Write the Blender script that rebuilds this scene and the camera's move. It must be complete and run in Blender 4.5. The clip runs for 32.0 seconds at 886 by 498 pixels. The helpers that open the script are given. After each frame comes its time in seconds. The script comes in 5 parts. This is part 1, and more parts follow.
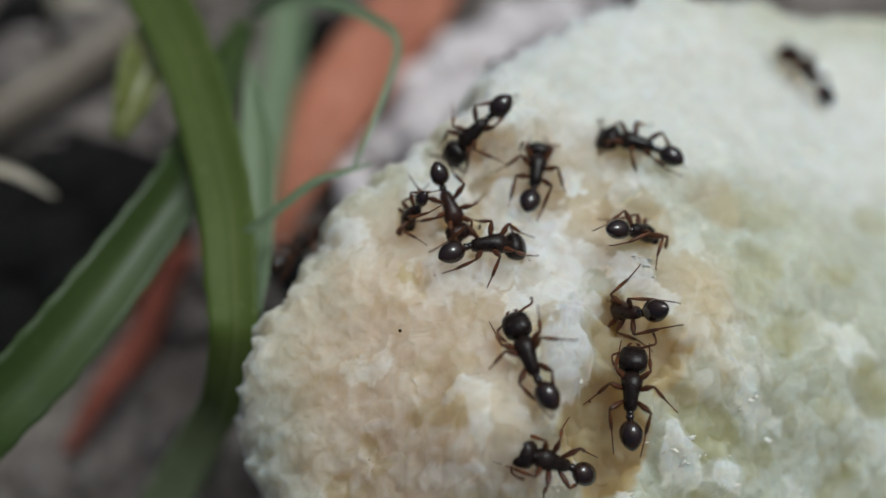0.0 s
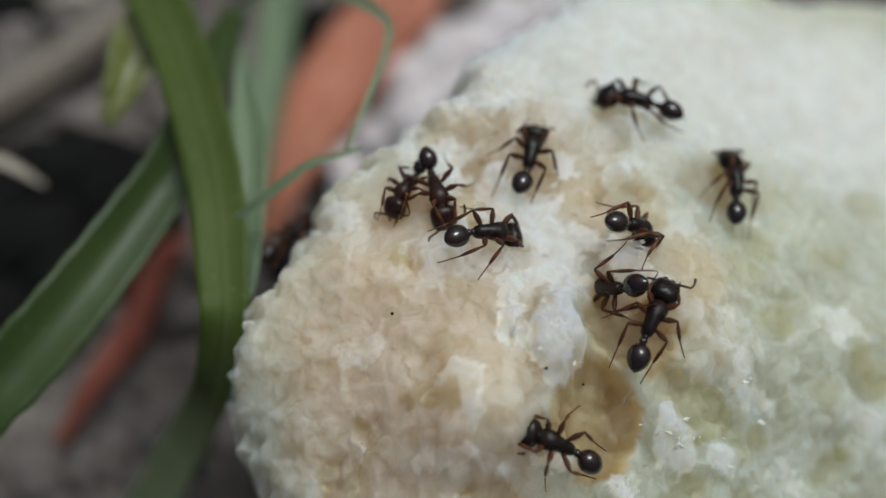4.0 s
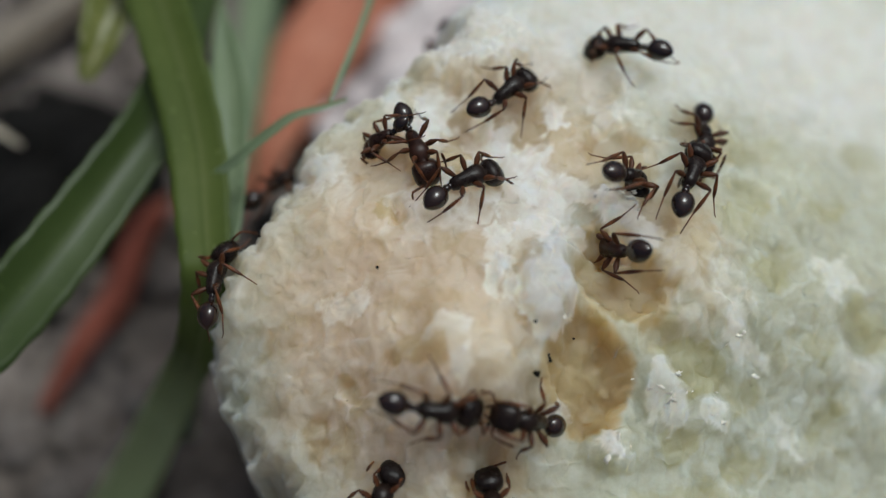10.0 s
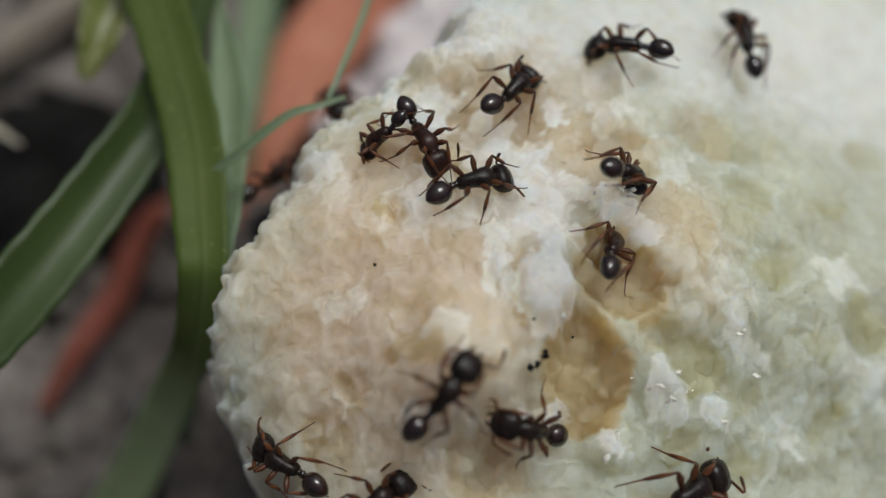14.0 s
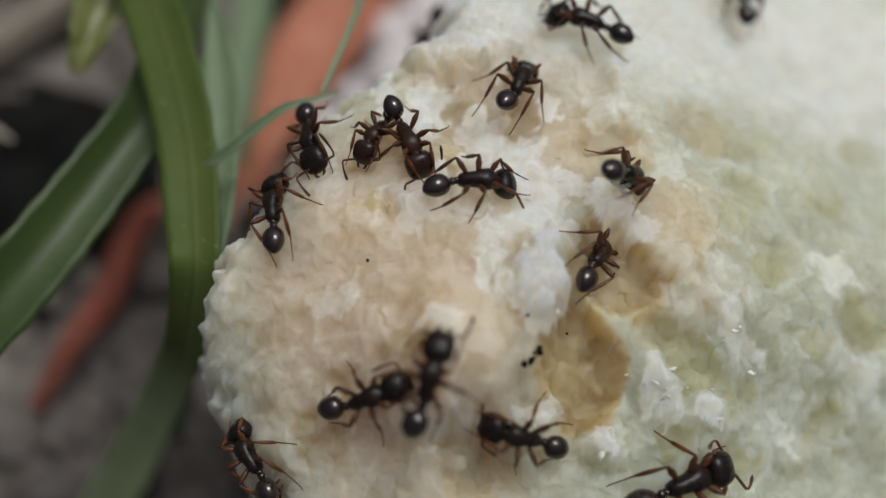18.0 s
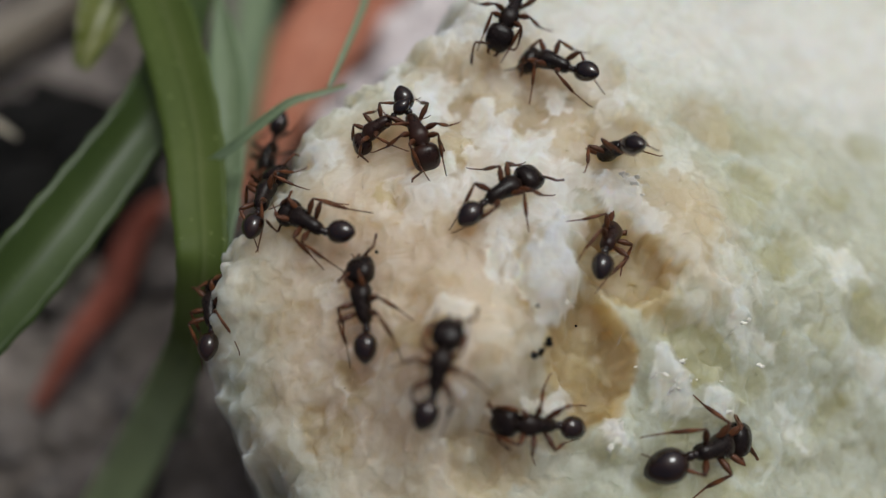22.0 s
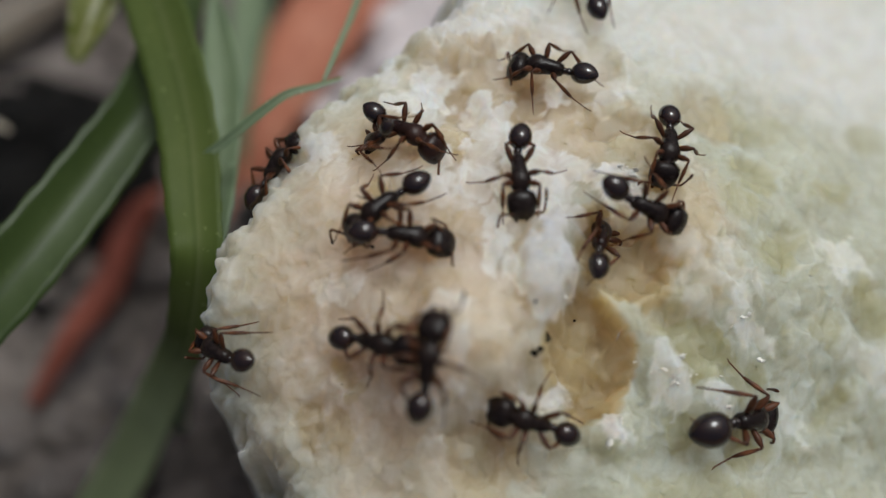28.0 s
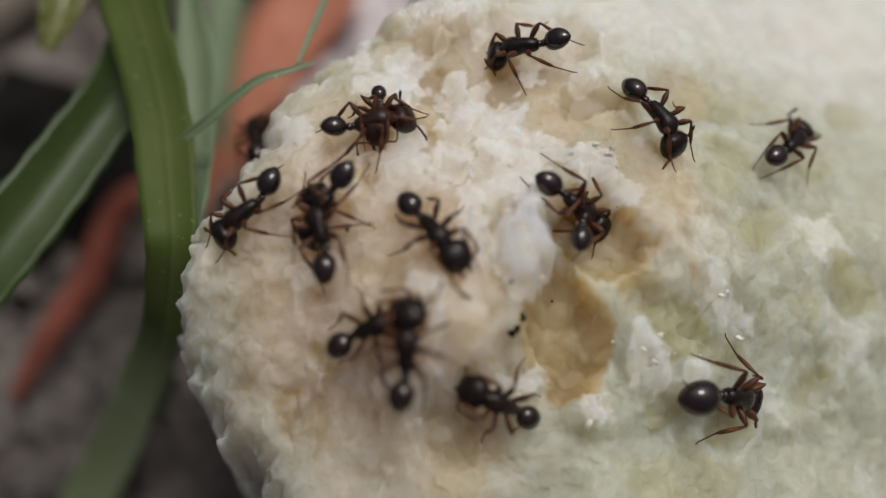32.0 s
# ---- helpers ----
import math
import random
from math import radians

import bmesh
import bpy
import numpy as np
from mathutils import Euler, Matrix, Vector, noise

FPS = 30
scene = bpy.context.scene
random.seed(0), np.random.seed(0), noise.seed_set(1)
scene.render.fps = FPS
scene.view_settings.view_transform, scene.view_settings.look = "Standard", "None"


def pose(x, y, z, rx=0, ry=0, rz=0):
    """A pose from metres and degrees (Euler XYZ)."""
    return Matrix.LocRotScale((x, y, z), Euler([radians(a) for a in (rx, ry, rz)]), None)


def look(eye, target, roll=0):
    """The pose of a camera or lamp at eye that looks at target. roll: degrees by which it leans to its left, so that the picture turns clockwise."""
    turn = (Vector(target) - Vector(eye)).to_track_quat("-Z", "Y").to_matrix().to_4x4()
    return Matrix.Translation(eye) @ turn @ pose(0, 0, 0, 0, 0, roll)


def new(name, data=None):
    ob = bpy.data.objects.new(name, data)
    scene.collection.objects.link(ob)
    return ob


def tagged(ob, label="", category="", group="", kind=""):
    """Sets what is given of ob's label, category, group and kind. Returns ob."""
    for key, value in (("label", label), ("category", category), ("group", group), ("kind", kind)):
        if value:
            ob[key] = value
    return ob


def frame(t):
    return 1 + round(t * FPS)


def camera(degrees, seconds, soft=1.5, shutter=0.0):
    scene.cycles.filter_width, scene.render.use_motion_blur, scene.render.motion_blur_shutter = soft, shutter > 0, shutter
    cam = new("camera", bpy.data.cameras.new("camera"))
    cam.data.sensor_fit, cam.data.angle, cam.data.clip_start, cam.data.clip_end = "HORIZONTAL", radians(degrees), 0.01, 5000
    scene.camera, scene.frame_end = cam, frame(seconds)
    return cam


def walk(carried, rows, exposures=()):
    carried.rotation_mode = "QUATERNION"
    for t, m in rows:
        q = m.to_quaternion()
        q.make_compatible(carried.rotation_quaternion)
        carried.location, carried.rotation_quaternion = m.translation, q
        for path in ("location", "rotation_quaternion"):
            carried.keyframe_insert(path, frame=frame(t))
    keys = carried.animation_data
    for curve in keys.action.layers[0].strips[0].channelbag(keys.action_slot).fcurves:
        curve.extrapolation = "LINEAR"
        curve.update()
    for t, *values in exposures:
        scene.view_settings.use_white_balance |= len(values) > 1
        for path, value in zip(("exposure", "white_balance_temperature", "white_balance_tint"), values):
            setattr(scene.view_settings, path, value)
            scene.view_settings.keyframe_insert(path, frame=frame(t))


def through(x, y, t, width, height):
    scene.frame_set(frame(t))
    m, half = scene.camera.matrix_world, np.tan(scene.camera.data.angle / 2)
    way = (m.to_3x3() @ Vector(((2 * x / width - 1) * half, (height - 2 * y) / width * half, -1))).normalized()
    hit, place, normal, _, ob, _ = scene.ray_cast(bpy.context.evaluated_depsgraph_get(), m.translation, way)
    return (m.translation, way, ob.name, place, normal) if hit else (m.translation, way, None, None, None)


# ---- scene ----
MM = 0.001
cam = camera(54.0, 32.0, soft=1.35, shutter=0.4)
cam.data.dof.use_dof = True
cam.data.dof.focus_distance = 26.2 * MM
cam.data.dof.aperture_fstop = 20.0
PATH = [
    (0, -0.000, 0.000, 37.723, 28.000, 0.000, 0.000),
    (0.5, 0.044, -0.054, 37.528, 28.517, 0.467, 0.348),
    (1, 0.074, -0.141, 37.675, 27.734, -0.277, -0.388),
    (1.5, 0.068, -0.332, 37.651, 27.855, -0.567, -0.611),
    (2, 0.159, -0.439, 37.447, 28.101, -0.201, -0.463),
    (2.5, 0.094, -0.278, 37.434, 27.871, 0.114, -0.357),
    (3, 0.110, -0.339, 37.142, 28.203, 0.411, -0.013),
    (3.5, 0.020, -0.397, 37.330, 28.112, -0.024, -0.261),
    (5.5, 0.128, -0.506, 37.209, 27.979, -0.502, -0.443),
    (6, 0.134, -0.657, 36.902, 28.015, -0.402, -0.311),
    (6.5, 0.052, -0.759, 37.052, 27.772, -0.800, -0.547),
    (7, 0.149, -0.693, 36.772, 27.592, -0.759, -0.740),
    (7.5, 0.092, -0.769, 36.508, 27.373, -0.683, -0.478),
    (8, 0.160, -0.726, 36.310, 27.377, -0.376, -0.310),
    (8.5, 0.129, -0.746, 36.294, 27.126, -0.529, -0.444),
    (9, 0.174, -0.775, 36.387, 27.056, -0.754, -0.593),
    (9.5, 0.178, -0.679, 36.496, 26.796, -0.683, -0.769),
    (10, 0.230, -0.698, 36.354, 26.417, -0.533, -0.927),
    (10.5, 0.358, -0.775, 36.082, 26.729, -0.295, -0.499),
    (11, 0.281, -0.782, 36.108, 26.824, -0.404, -0.428),
    (11.5, 0.379, -0.663, 36.279, 26.418, -0.426, -0.712),
    (12, 0.377, -0.720, 36.300, 26.503, -0.444, -0.781),
    (12.5, 0.309, -0.720, 36.379, 26.254, -0.719, -0.931),
    (13, 0.376, -0.727, 36.340, 26.177, -0.724, -1.095),
    (13.5, 0.329, -0.722, 36.403, 26.096, -0.819, -1.261),
    (14, 0.404, -0.786, 36.117, 26.658, -0.331, -0.764),
    (14.5, 0.494, -0.678, 35.799, 26.589, -0.166, -0.386),
    (16.5, 0.558, -0.927, 35.864, 26.921, -0.367, -0.732),
    (17, 0.514, -0.699, 35.825, 26.664, -0.291, -0.548),
    (17.5, 0.456, -0.744, 35.913, 26.580, -0.734, -0.567),
    (18, 0.484, -0.813, 35.869, 26.673, -0.611, -0.771),
    (18.5, 0.496, -0.830, 35.947, 26.583, -0.815, -1.112),
    (19, 0.339, -1.009, 35.789, 26.647, -1.194, -1.037),
    (19.5, 0.273, -1.081, 35.753, 26.761, -1.068, -1.121),
    (20, 0.300, -1.172, 35.779, 27.079, -0.628, -1.003),
    (20.5, 0.206, -1.042, 35.630, 27.081, -0.680, -0.736),
    (21, 0.199, -1.080, 35.476, 27.421, -0.458, -0.346),
    (21.5, 0.187, -1.137, 35.574, 27.076, -0.617, -0.507),
    (22, 0.161, -1.186, 35.633, 27.122, -0.726, -0.845),
    (22.5, 0.060, -1.290, 35.694, 27.382, -0.995, -1.001),
    (23, 0.116, -1.351, 35.628, 27.287, -1.110, -1.155),
    (23.5, 0.229, -1.262, 35.362, 27.392, -0.732, -0.894),
    (24, 0.202, -1.176, 35.205, 27.435, -0.705, -0.626),
    (24.5, 0.141, -1.124, 35.170, 27.432, -0.653, -0.569),
    (25, 0.173, -1.204, 35.214, 27.388, -0.672, -0.579),
    (25.5, 0.242, -1.167, 35.294, 27.087, -0.639, -0.931),
    (27.5, 0.071, -0.950, 35.478, 26.762, -0.505, -0.923),
    (28, 0.202, -0.993, 35.407, 26.614, -0.753, -1.070),
    (28.5, 0.364, -1.191, 35.308, 26.988, -0.441, -1.194),
    (29, 0.270, -1.149, 35.162, 26.690, -0.414, -1.451),
    (29.5, 0.100, -1.023, 35.046, 26.822, -0.303, -1.093),
    (30, 0.475, -1.011, 34.856, 26.849, 0.092, -1.012),
    (30.5, 0.662, -1.098, 34.831, 26.772, 0.278, -1.198),
    (31, 0.377, -1.148, 34.947, 26.367, -0.468, -1.618),
    (31.5, 0.389, -1.216, 34.995, 26.152, -0.844, -2.021),
    (32, 0.664, -1.216, 35.107, 26.185, -0.828, -2.132),
]
walk(cam, [(t, pose(x * MM, y * MM, z * MM, rx, ry, rz)) for t, x, y, z, rx, ry, rz in PATH], exposures=[(0, -0.17, 5740, 1), (9, -0.17, 5850, 2), (19, -0.19, 6060, 5), (28, -0.18, 6000, 6), (30, -0.22, 6160, 7), (32, -0.22, 6300, 9)])

# ---- daylight: a bright hazy sky with a very wide sun ----
world = bpy.data.worlds.new("sky")
scene.world = world
world.use_nodes = True
wn = world.node_tree
sky = wn.nodes.new("ShaderNodeTexSky")
sky.sky_type, sky.sun_disc = "NISHITA", False
sky.sun_elevation, sky.sun_rotation, sky.dust_density = radians(71), radians(45), 9.0
sky.air_density, sky.ozone_density = 0.7, 1.0
wn.links.new(sky.outputs[0], wn.nodes["Background"].inputs[0])
wn.nodes["Background"].inputs[1].default_value = 0.078
sun_data = bpy.data.lights.new("sun", "SUN")
sun_data.energy, sun_data.angle, sun_data.color = 1.45, radians(20), (0.98, 1.0, 0.96)
sun = new("sun", sun_data)
sun.matrix_world = look((0.22, 0.22, 0.95), (0, 0, 0))


# ---- materials ----
def material(name):
    m = bpy.data.materials.new(name)
    m.use_nodes = True
    n = m.node_tree.nodes
    return m, n, m.node_tree.links, n["Principled BSDF"]


def grain(n, l, scale, detail=4.0, rough=0.6, space="Object"):
    """Noise with a grain of 1 / scale metres."""
    co = n.new("ShaderNodeTexCoord")
    tex = n.new("ShaderNodeTexNoise")
    tex.inputs["Scale"].default_value, tex.inputs["Detail"].default_value, tex.inputs["Roughness"].default_value = scale, detail, rough
    l.new(co.outputs[space], tex.inputs["Vector"])
    return tex


def ramp(n, l, source, stops):
    r = n.new("ShaderNodeValToRGB")
    while len(r.color_ramp.elements) < len(stops):
        r.color_ramp.elements.new(0.5)
    for e, (p, c) in zip(r.color_ramp.elements, stops):
        e.position, e.color = p, (*c, 1)
    l.new(source, r.inputs[0])
    return r


def relief(n, l, source, normal_in, strength, depth):
    b = n.new("ShaderNodeBump")
    b.inputs["Strength"].default_value, b.inputs["Distance"].default_value = strength, depth
    l.new(source, b.inputs["Height"])
    l.new(b.outputs[0], normal_in)
    return b


def mix_colours(n, l, fac, a, b, mode="MIX"):
    m = n.new("ShaderNodeMix")
    m.data_type, m.blend_type = "RGBA", mode
    if isinstance(fac, (int, float)):
        m.inputs[0].default_value = fac
    else:
        l.new(fac, m.inputs[0])
    l.new(a, m.inputs[6])
    l.new(b, m.inputs[7])
    return m.outputs[2]


def bread_material(name, reach, sink=1.0, bump=0.2, gloss=0.22):
    """Crumb: cream to white in soft patches, light sinking in by that many millimetres, a fibrous grain where it is dry."""
    m, n, l, p = material(name)
    big, mid, fine = grain(n, l, 330, 4, 0.55), grain(n, l, 1100, 4, 0.55), grain(n, l, 5200, 5, 0.7)
    big.inputs["Distortion"].default_value, mid.inputs["Distortion"].default_value = 0.8, 1.2
    a = ramp(n, l, big.outputs[0], [(0.38, (0.38, 0.38, 0.26)), (0.48, (0.45, 0.455, 0.325)), (0.60, (0.52, 0.535, 0.42))])
    b = ramp(n, l, mid.outputs[0], [(0.38, (0.40, 0.39, 0.27)), (0.49, (0.46, 0.465, 0.335)), (0.61, (0.54, 0.555, 0.45))])
    c = ramp(n, l, fine.outputs[0], [(0.34, (0.58, 0.54, 0.42)), (0.62, (0.84, 0.84, 0.79))])
    ab = mix_colours(n, l, 0.5, a.outputs[0], b.outputs[0])
    crumb_colour = mix_colours(n, l, 0.15, ab, c.outputs[0])
    weights = {}
    # patch tints; the two brownest also carry the hollows' shade as colour
    for attribute, dark, light in (("creamy", (0.58, 0.44, 0.29), (0.66, 0.53, 0.39)), ("dry", (0.85, 0.83, 0.74), (0.94, 0.935, 0.88)), ("flaky", (0.82, 0.76, 0.66), (0.97, 0.945, 0.88)), ("yellow_shade", (0.40, 0.37, 0.19), (0.45, 0.42, 0.23)), ("honey_shade", (0.45, 0.33, 0.15), (0.49, 0.36, 0.175))):
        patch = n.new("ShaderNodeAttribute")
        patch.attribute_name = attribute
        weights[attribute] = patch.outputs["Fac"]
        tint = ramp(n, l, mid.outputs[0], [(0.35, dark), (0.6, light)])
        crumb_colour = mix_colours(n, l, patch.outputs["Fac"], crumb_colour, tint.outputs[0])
    l.new(crumb_colour, p.inputs["Base Color"])
    p.inputs["Subsurface Weight"].default_value = sink
    p.inputs["Subsurface Radius"].default_value = (1.0, 0.86, 0.66)
    p.inputs["Subsurface Scale"].default_value = reach * MM
    moist = ramp(n, l, fine.outputs[0], [(0.3, (0.62, 0.62, 0.62)), (0.7, (0.42, 0.42, 0.42))])
    flaky = ramp(n, l, fine.outputs[0], [(0.45, (0.7, 0.7, 0.7)), (0.66, (gloss,) * 3)])
    l.new(mix_colours(n, l, weights["dry"], moist.outputs[0], flaky.outputs[0]), p.inputs["Roughness"])
    p.inputs["Specular IOR Level"].default_value = 0.4
    rise = relief(n, l, grain(n, l, 4200, 8, 0.78).outputs[0], p.inputs["Normal"], 1.0, bump * MM)
    much = n.new("ShaderNodeMath")
    much.operation = "MULTIPLY_ADD"
    much.inputs[1].default_value, much.inputs[2].default_value = 0.8, 0.13
    either = n.new("ShaderNodeMath")
    either.operation = "MAXIMUM"
    l.new(weights["dry"], either.inputs[0])
    l.new(weights["flaky"], either.inputs[1])
    l.new(either.outputs[0], much.inputs[0])
    l.new(much.outputs[0], rise.inputs["Strength"])
    return m


def shell_material(name, dark, light, rough=0.27, bump=0.25, shine=0.5, coat=0.0):
    m, n, l, p = material(name)
    t = grain(n, l, 2500, 4, 0.6)
    l.new(ramp(n, l, t.outputs[0], [(0.35, dark), (0.7, light)]).outputs[0], p.inputs["Base Color"])
    l.new(ramp(n, l, t.outputs[0], [(0.3, (rough * 0.8,) * 3), (0.75, (rough * 1.5,) * 3)]).outputs[0], p.inputs["Roughness"])
    p.inputs["Specular IOR Level"].default_value = shine
    p.inputs["Coat Weight"].default_value, p.inputs["Coat Roughness"].default_value = coat, 0.02
    relief(n, l, grain(n, l, 16000, 3, 0.6).outputs[0], p.inputs["Normal"], bump, 0.015 * MM)
    return m


def leaf_material(name, dark, light, pale, through=0.35, size=260, pale_low=None, stops=(0.3, 0.6, 0.8), rough=0.38, shine=0.5):
    """A blade with fine lengthwise veins; the mesh's UV runs across (u) and along (v)."""
    m, n, l, p = material(name)
    uv = n.new("ShaderNodeUVMap")
    sep = n.new("ShaderNodeSeparateXYZ")
    l.new(uv.outputs[0], sep.inputs[0])
    vein = n.new("ShaderNodeMath")
    vein.operation = "MULTIPLY"
    vein.inputs[1].default_value = 95.0
    l.new(sep.outputs[0], vein.inputs[0])
    wave = n.new("ShaderNodeMath")
    wave.operation = "SINE"
    l.new(vein.outputs[0], wave.inputs[0])
    blot = grain(n, l, size, 5, 0.6)
    base = ramp(n, l, blot.outputs[0], list(zip(stops, (dark, light, pale))))
    stripe = ramp(n, l, wave.outputs[0], [(0.0, dark), (1.0, light)])
    colour = mix_colours(n, l, 0.22, base.outputs[0], stripe.outputs[0])
    band = ramp(n, l, sep.outputs[0], [(0.05, dark), (0.34, light), (0.47, pale), (0.53, dark), (0.62, light), (0.95, dark)])
    colour = mix_colours(n, l, 0.4, colour, band.outputs[0])
    dot = ramp(n, l, grain(n, l, 4200, 2, 0.5).outputs[0], [(0.68, (0, 0, 0)), (0.74, (0.45, 0.45, 0.45))])
    tip = ramp(n, l, grain(n, l, 300, 2, 0.5).outputs[0], [(0.0, tuple(1.6 * v for v in pale)), (1.0, tuple(2.0 * v for v in pale))])
    colour = mix_colours(n, l, dot.outputs[0], colour, tip.outputs[0])
    # paler low end: its out-of-focus haze put into the colour
    if pale_low:
        low = ramp(n, l, sep.outputs[1], [(0.6, (0, 0, 0)), (0.76, (1, 1, 1))])
        end = ramp(n, l, blot.outputs[0], [(0.3, pale_low), (0.7, tuple(1.25 * v for v in pale_low))])
        colour = mix_colours(n, l, low.outputs[0], colour, end.outputs[0])
    l.new(colour, p.inputs["Base Color"])
    p.inputs["Roughness"].default_value, p.inputs["Specular IOR Level"].default_value = rough, shine
    relief(n, l, wave.outputs[0], p.inputs["Normal"], 0.06, 0.03 * MM)
    tr = n.new("ShaderNodeBsdfTranslucent")
    l.new(colour, tr.inputs[0])
    mx = n.new("ShaderNodeMixShader")
    mx.inputs[0].default_value = through
    l.new(p.outputs[0], mx.inputs[1])
    l.new(tr.outputs[0], mx.inputs[2])
    l.new(mx.outputs[0], n["Material Output"].inputs[0])
    return m


def rough_material(name, stops, scale, rough=0.85, depth=0.3, spread=0.0):
    """Stone, soil, dead leaf: colour stops along noise, two scales of relief, each piece a little different."""
    m, n, l, p = material(name)
    t = grain(n, l, scale, 6, 0.65)
    fine = grain(n, l, scale * 7, 4, 0.6)
    c = mix_colours(n, l, 0.3, ramp(n, l, t.outputs[0], stops).outputs[0], ramp(n, l, fine.outputs[0], stops).outputs[0])
    if spread:
        geo = n.new("ShaderNodeNewGeometry")
        v = ramp(n, l, geo.outputs["Random Per Island"], [(0.0, (1 - spread,) * 3), (1.0, (1.0,) * 3)])
        c = mix_colours(n, l, 1.0, c, v.outputs[0], "MULTIPLY")
    l.new(c, p.inputs["Base Color"])
    p.inputs["Roughness"].default_value, p.inputs["Specular IOR Level"].default_value = rough, 0.2
    relief(n, l, fine.outputs[0], p.inputs["Normal"], 0.6, depth * MM)
    return m


BREAD = bread_material("bread_crumb", 4.5)
CRUMB = bread_material("bread_crumb_granule", 1.0, 0.0, 0.03, 0.6)
SHELL = shell_material("ant_shell_black", (0.008, 0.004, 0.003), (0.026, 0.010, 0.005), 0.12, 0.2, 0.5, 0.3)
DULL = shell_material("ant_shell_matt", (0.009, 0.006, 0.005), (0.018, 0.010, 0.007), 0.24, 0.8, 0.22)
BROWN = shell_material("ant_shell_brown", (0.015, 0.007, 0.005), (0.038, 0.014, 0.008), 0.28, 0.5, 0.25)
LEG = shell_material("ant_leg_red_brown", (0.036, 0.013, 0.006), (0.150, 0.052, 0.019), 0.33, 0.25, 0.25)
EYE = shell_material("ant_eye", (0.006, 0.006, 0.006), (0.01, 0.01, 0.01), 0.12, 0.1)
GRASS = leaf_material("grass_green", (0.085, 0.125, 0.022), (0.140, 0.180, 0.042), (0.230, 0.260, 0.100), 0.42, pale_low=(0.36, 0.42, 0.22), rough=0.5, shine=0.25)
GRASS_DARK = leaf_material("grass_dark", (0.026, 0.046, 0.007), (0.046, 0.072, 0.013), (0.068, 0.096, 0.028), 0.12, rough=0.42, shine=0.35)
GRASS_PALE = leaf_material("grass_pale", (0.170, 0.240, 0.120), (0.260, 0.330, 0.190), (0.360, 0.420, 0.280))
GRASS_DRY = leaf_material("leaf_yellowing", (0.110, 0.140, 0.018), (0.240, 0.250, 0.060), (0.760, 0.700, 0.520), 0.3, 480, stops=(0.40, 0.52, 0.60))
STRAW = leaf_material("straw_dry", (0.420, 0.360, 0.260), (0.600, 0.530, 0.410), (0.750, 0.690, 0.580), 0.2)
DEAD = rough_material("dead_leaf_orange", [(0.3, (0.30, 0.100, 0.060)), (0.55, (0.46, 0.180, 0.110)), (0.75, (0.60, 0.32, 0.22))], 240, 0.6, 0.2)
STALK = rough_material("dead_stalk_red_brown", [(0.3, (0.11, 0.030, 0.020)), (0.55, (0.24, 0.070, 0.045)), (0.75, (0.34, 0.14, 0.10))], 240, 0.7, 0.2)
SOIL = rough_material("soil", [(0.3, (0.040, 0.033, 0.027)), (0.5, (0.14, 0.118, 0.102)), (0.66, (0.31, 0.27, 0.245))], 170, 0.95, 0.6)
# near black: deep shade of the litter as colour, also for black specks
BLACK_SOIL_SHADE = rough_material("black_soil_shade", [(0.3, (0.003, 0.0027, 0.0024)), (0.6, (0.008, 0.007, 0.006)), (0.8, (0.025, 0.021, 0.018))], 300, 0.9, 0.4)
CLOD = rough_material("soil_clod_brown", [(0.3, (0.035, 0.029, 0.025)), (0.55, (0.12, 0.10, 0.088)), (0.75, (0.28, 0.245, 0.22))], 350, 0.9, 0.4)
STALK_PALE = leaf_material("dead_stalk_grey_brown", (0.150, 0.120, 0.090), (0.250, 0.205, 0.155), (0.360, 0.310, 0.245), 0.1)
STONE = rough_material("grit_grey_pink", [(0.3, (0.50, 0.43, 0.42)), (0.5, (0.72, 0.65, 0.645)), (0.7, (0.88, 0.84, 0.835))], 300, 0.7, 0.2, 0.25)
GRIT = rough_material("grit_mixed", [(0.3, (0.075, 0.062, 0.053)), (0.5, (0.20, 0.17, 0.15)), (0.7, (0.42, 0.38, 0.35))], 400, 0.85, 0.2, 0.75)


# ---- the shape of the bread and of the soil, in millimetres ----
OUTLINE = np.array([(-3.9, 1), (-4.1, 3.2), (-4.7, 4.3), (-5.6, 5.4), (-6, 6.6), (-6.5, 7.8), (-7, 9.1), (-6.9, 9.8), (-6.6, 10.8), (-6.1, 11.8), (-5.5, 12.3), (-4.5, 13.6), (-4.3, 14.8),
                    (-4, 15.8), (-2.7, 16.4), (-1.6, 17), (-0.7, 17.6), (0.2, 18.3), (0.8, 19.3), (1.3, 20.5), (1.7, 21.8), (3.7, 22.8), (6, 24.4), (9, 26.2), (13, 27.6), (18, 28.4),
                    (26, 28), (34, 18), (35, -9), (20.3, -15.7), (2.2, -14.5), (-4.6, -8.8), (-3.9, -2.1)], float)
# hollows and lumps of the torn face: x, y, half widths, turn, depth (minus) or height
HOLLOWS = [(4.76, 7.47, 1.01, 1.59, 8, -0.95), (5.97, 9.94, 1.52, 0.91, -15, -0.85), (5.61, 10.92, 0.75, 0.5, 0, -0.6), (11.08, 10.92, 1.26, 0.83, 30, -0.3), (8.11, 7.96, 1.05, 0.68, -20, -0.3), (10.34, 15.35, 2.69, 1.03, 8, -0.24), (14.57, 9.45, 1.12, 0.89, 0, -0.3), (-0.85, 11.95, 0.3, 0.5, 0, -0.45),
    (6.1, 14.4, 0.8, 0.7, 0, -0.5), (10.46, 13.4, 0.93, 0.62, 20, -0.21)]
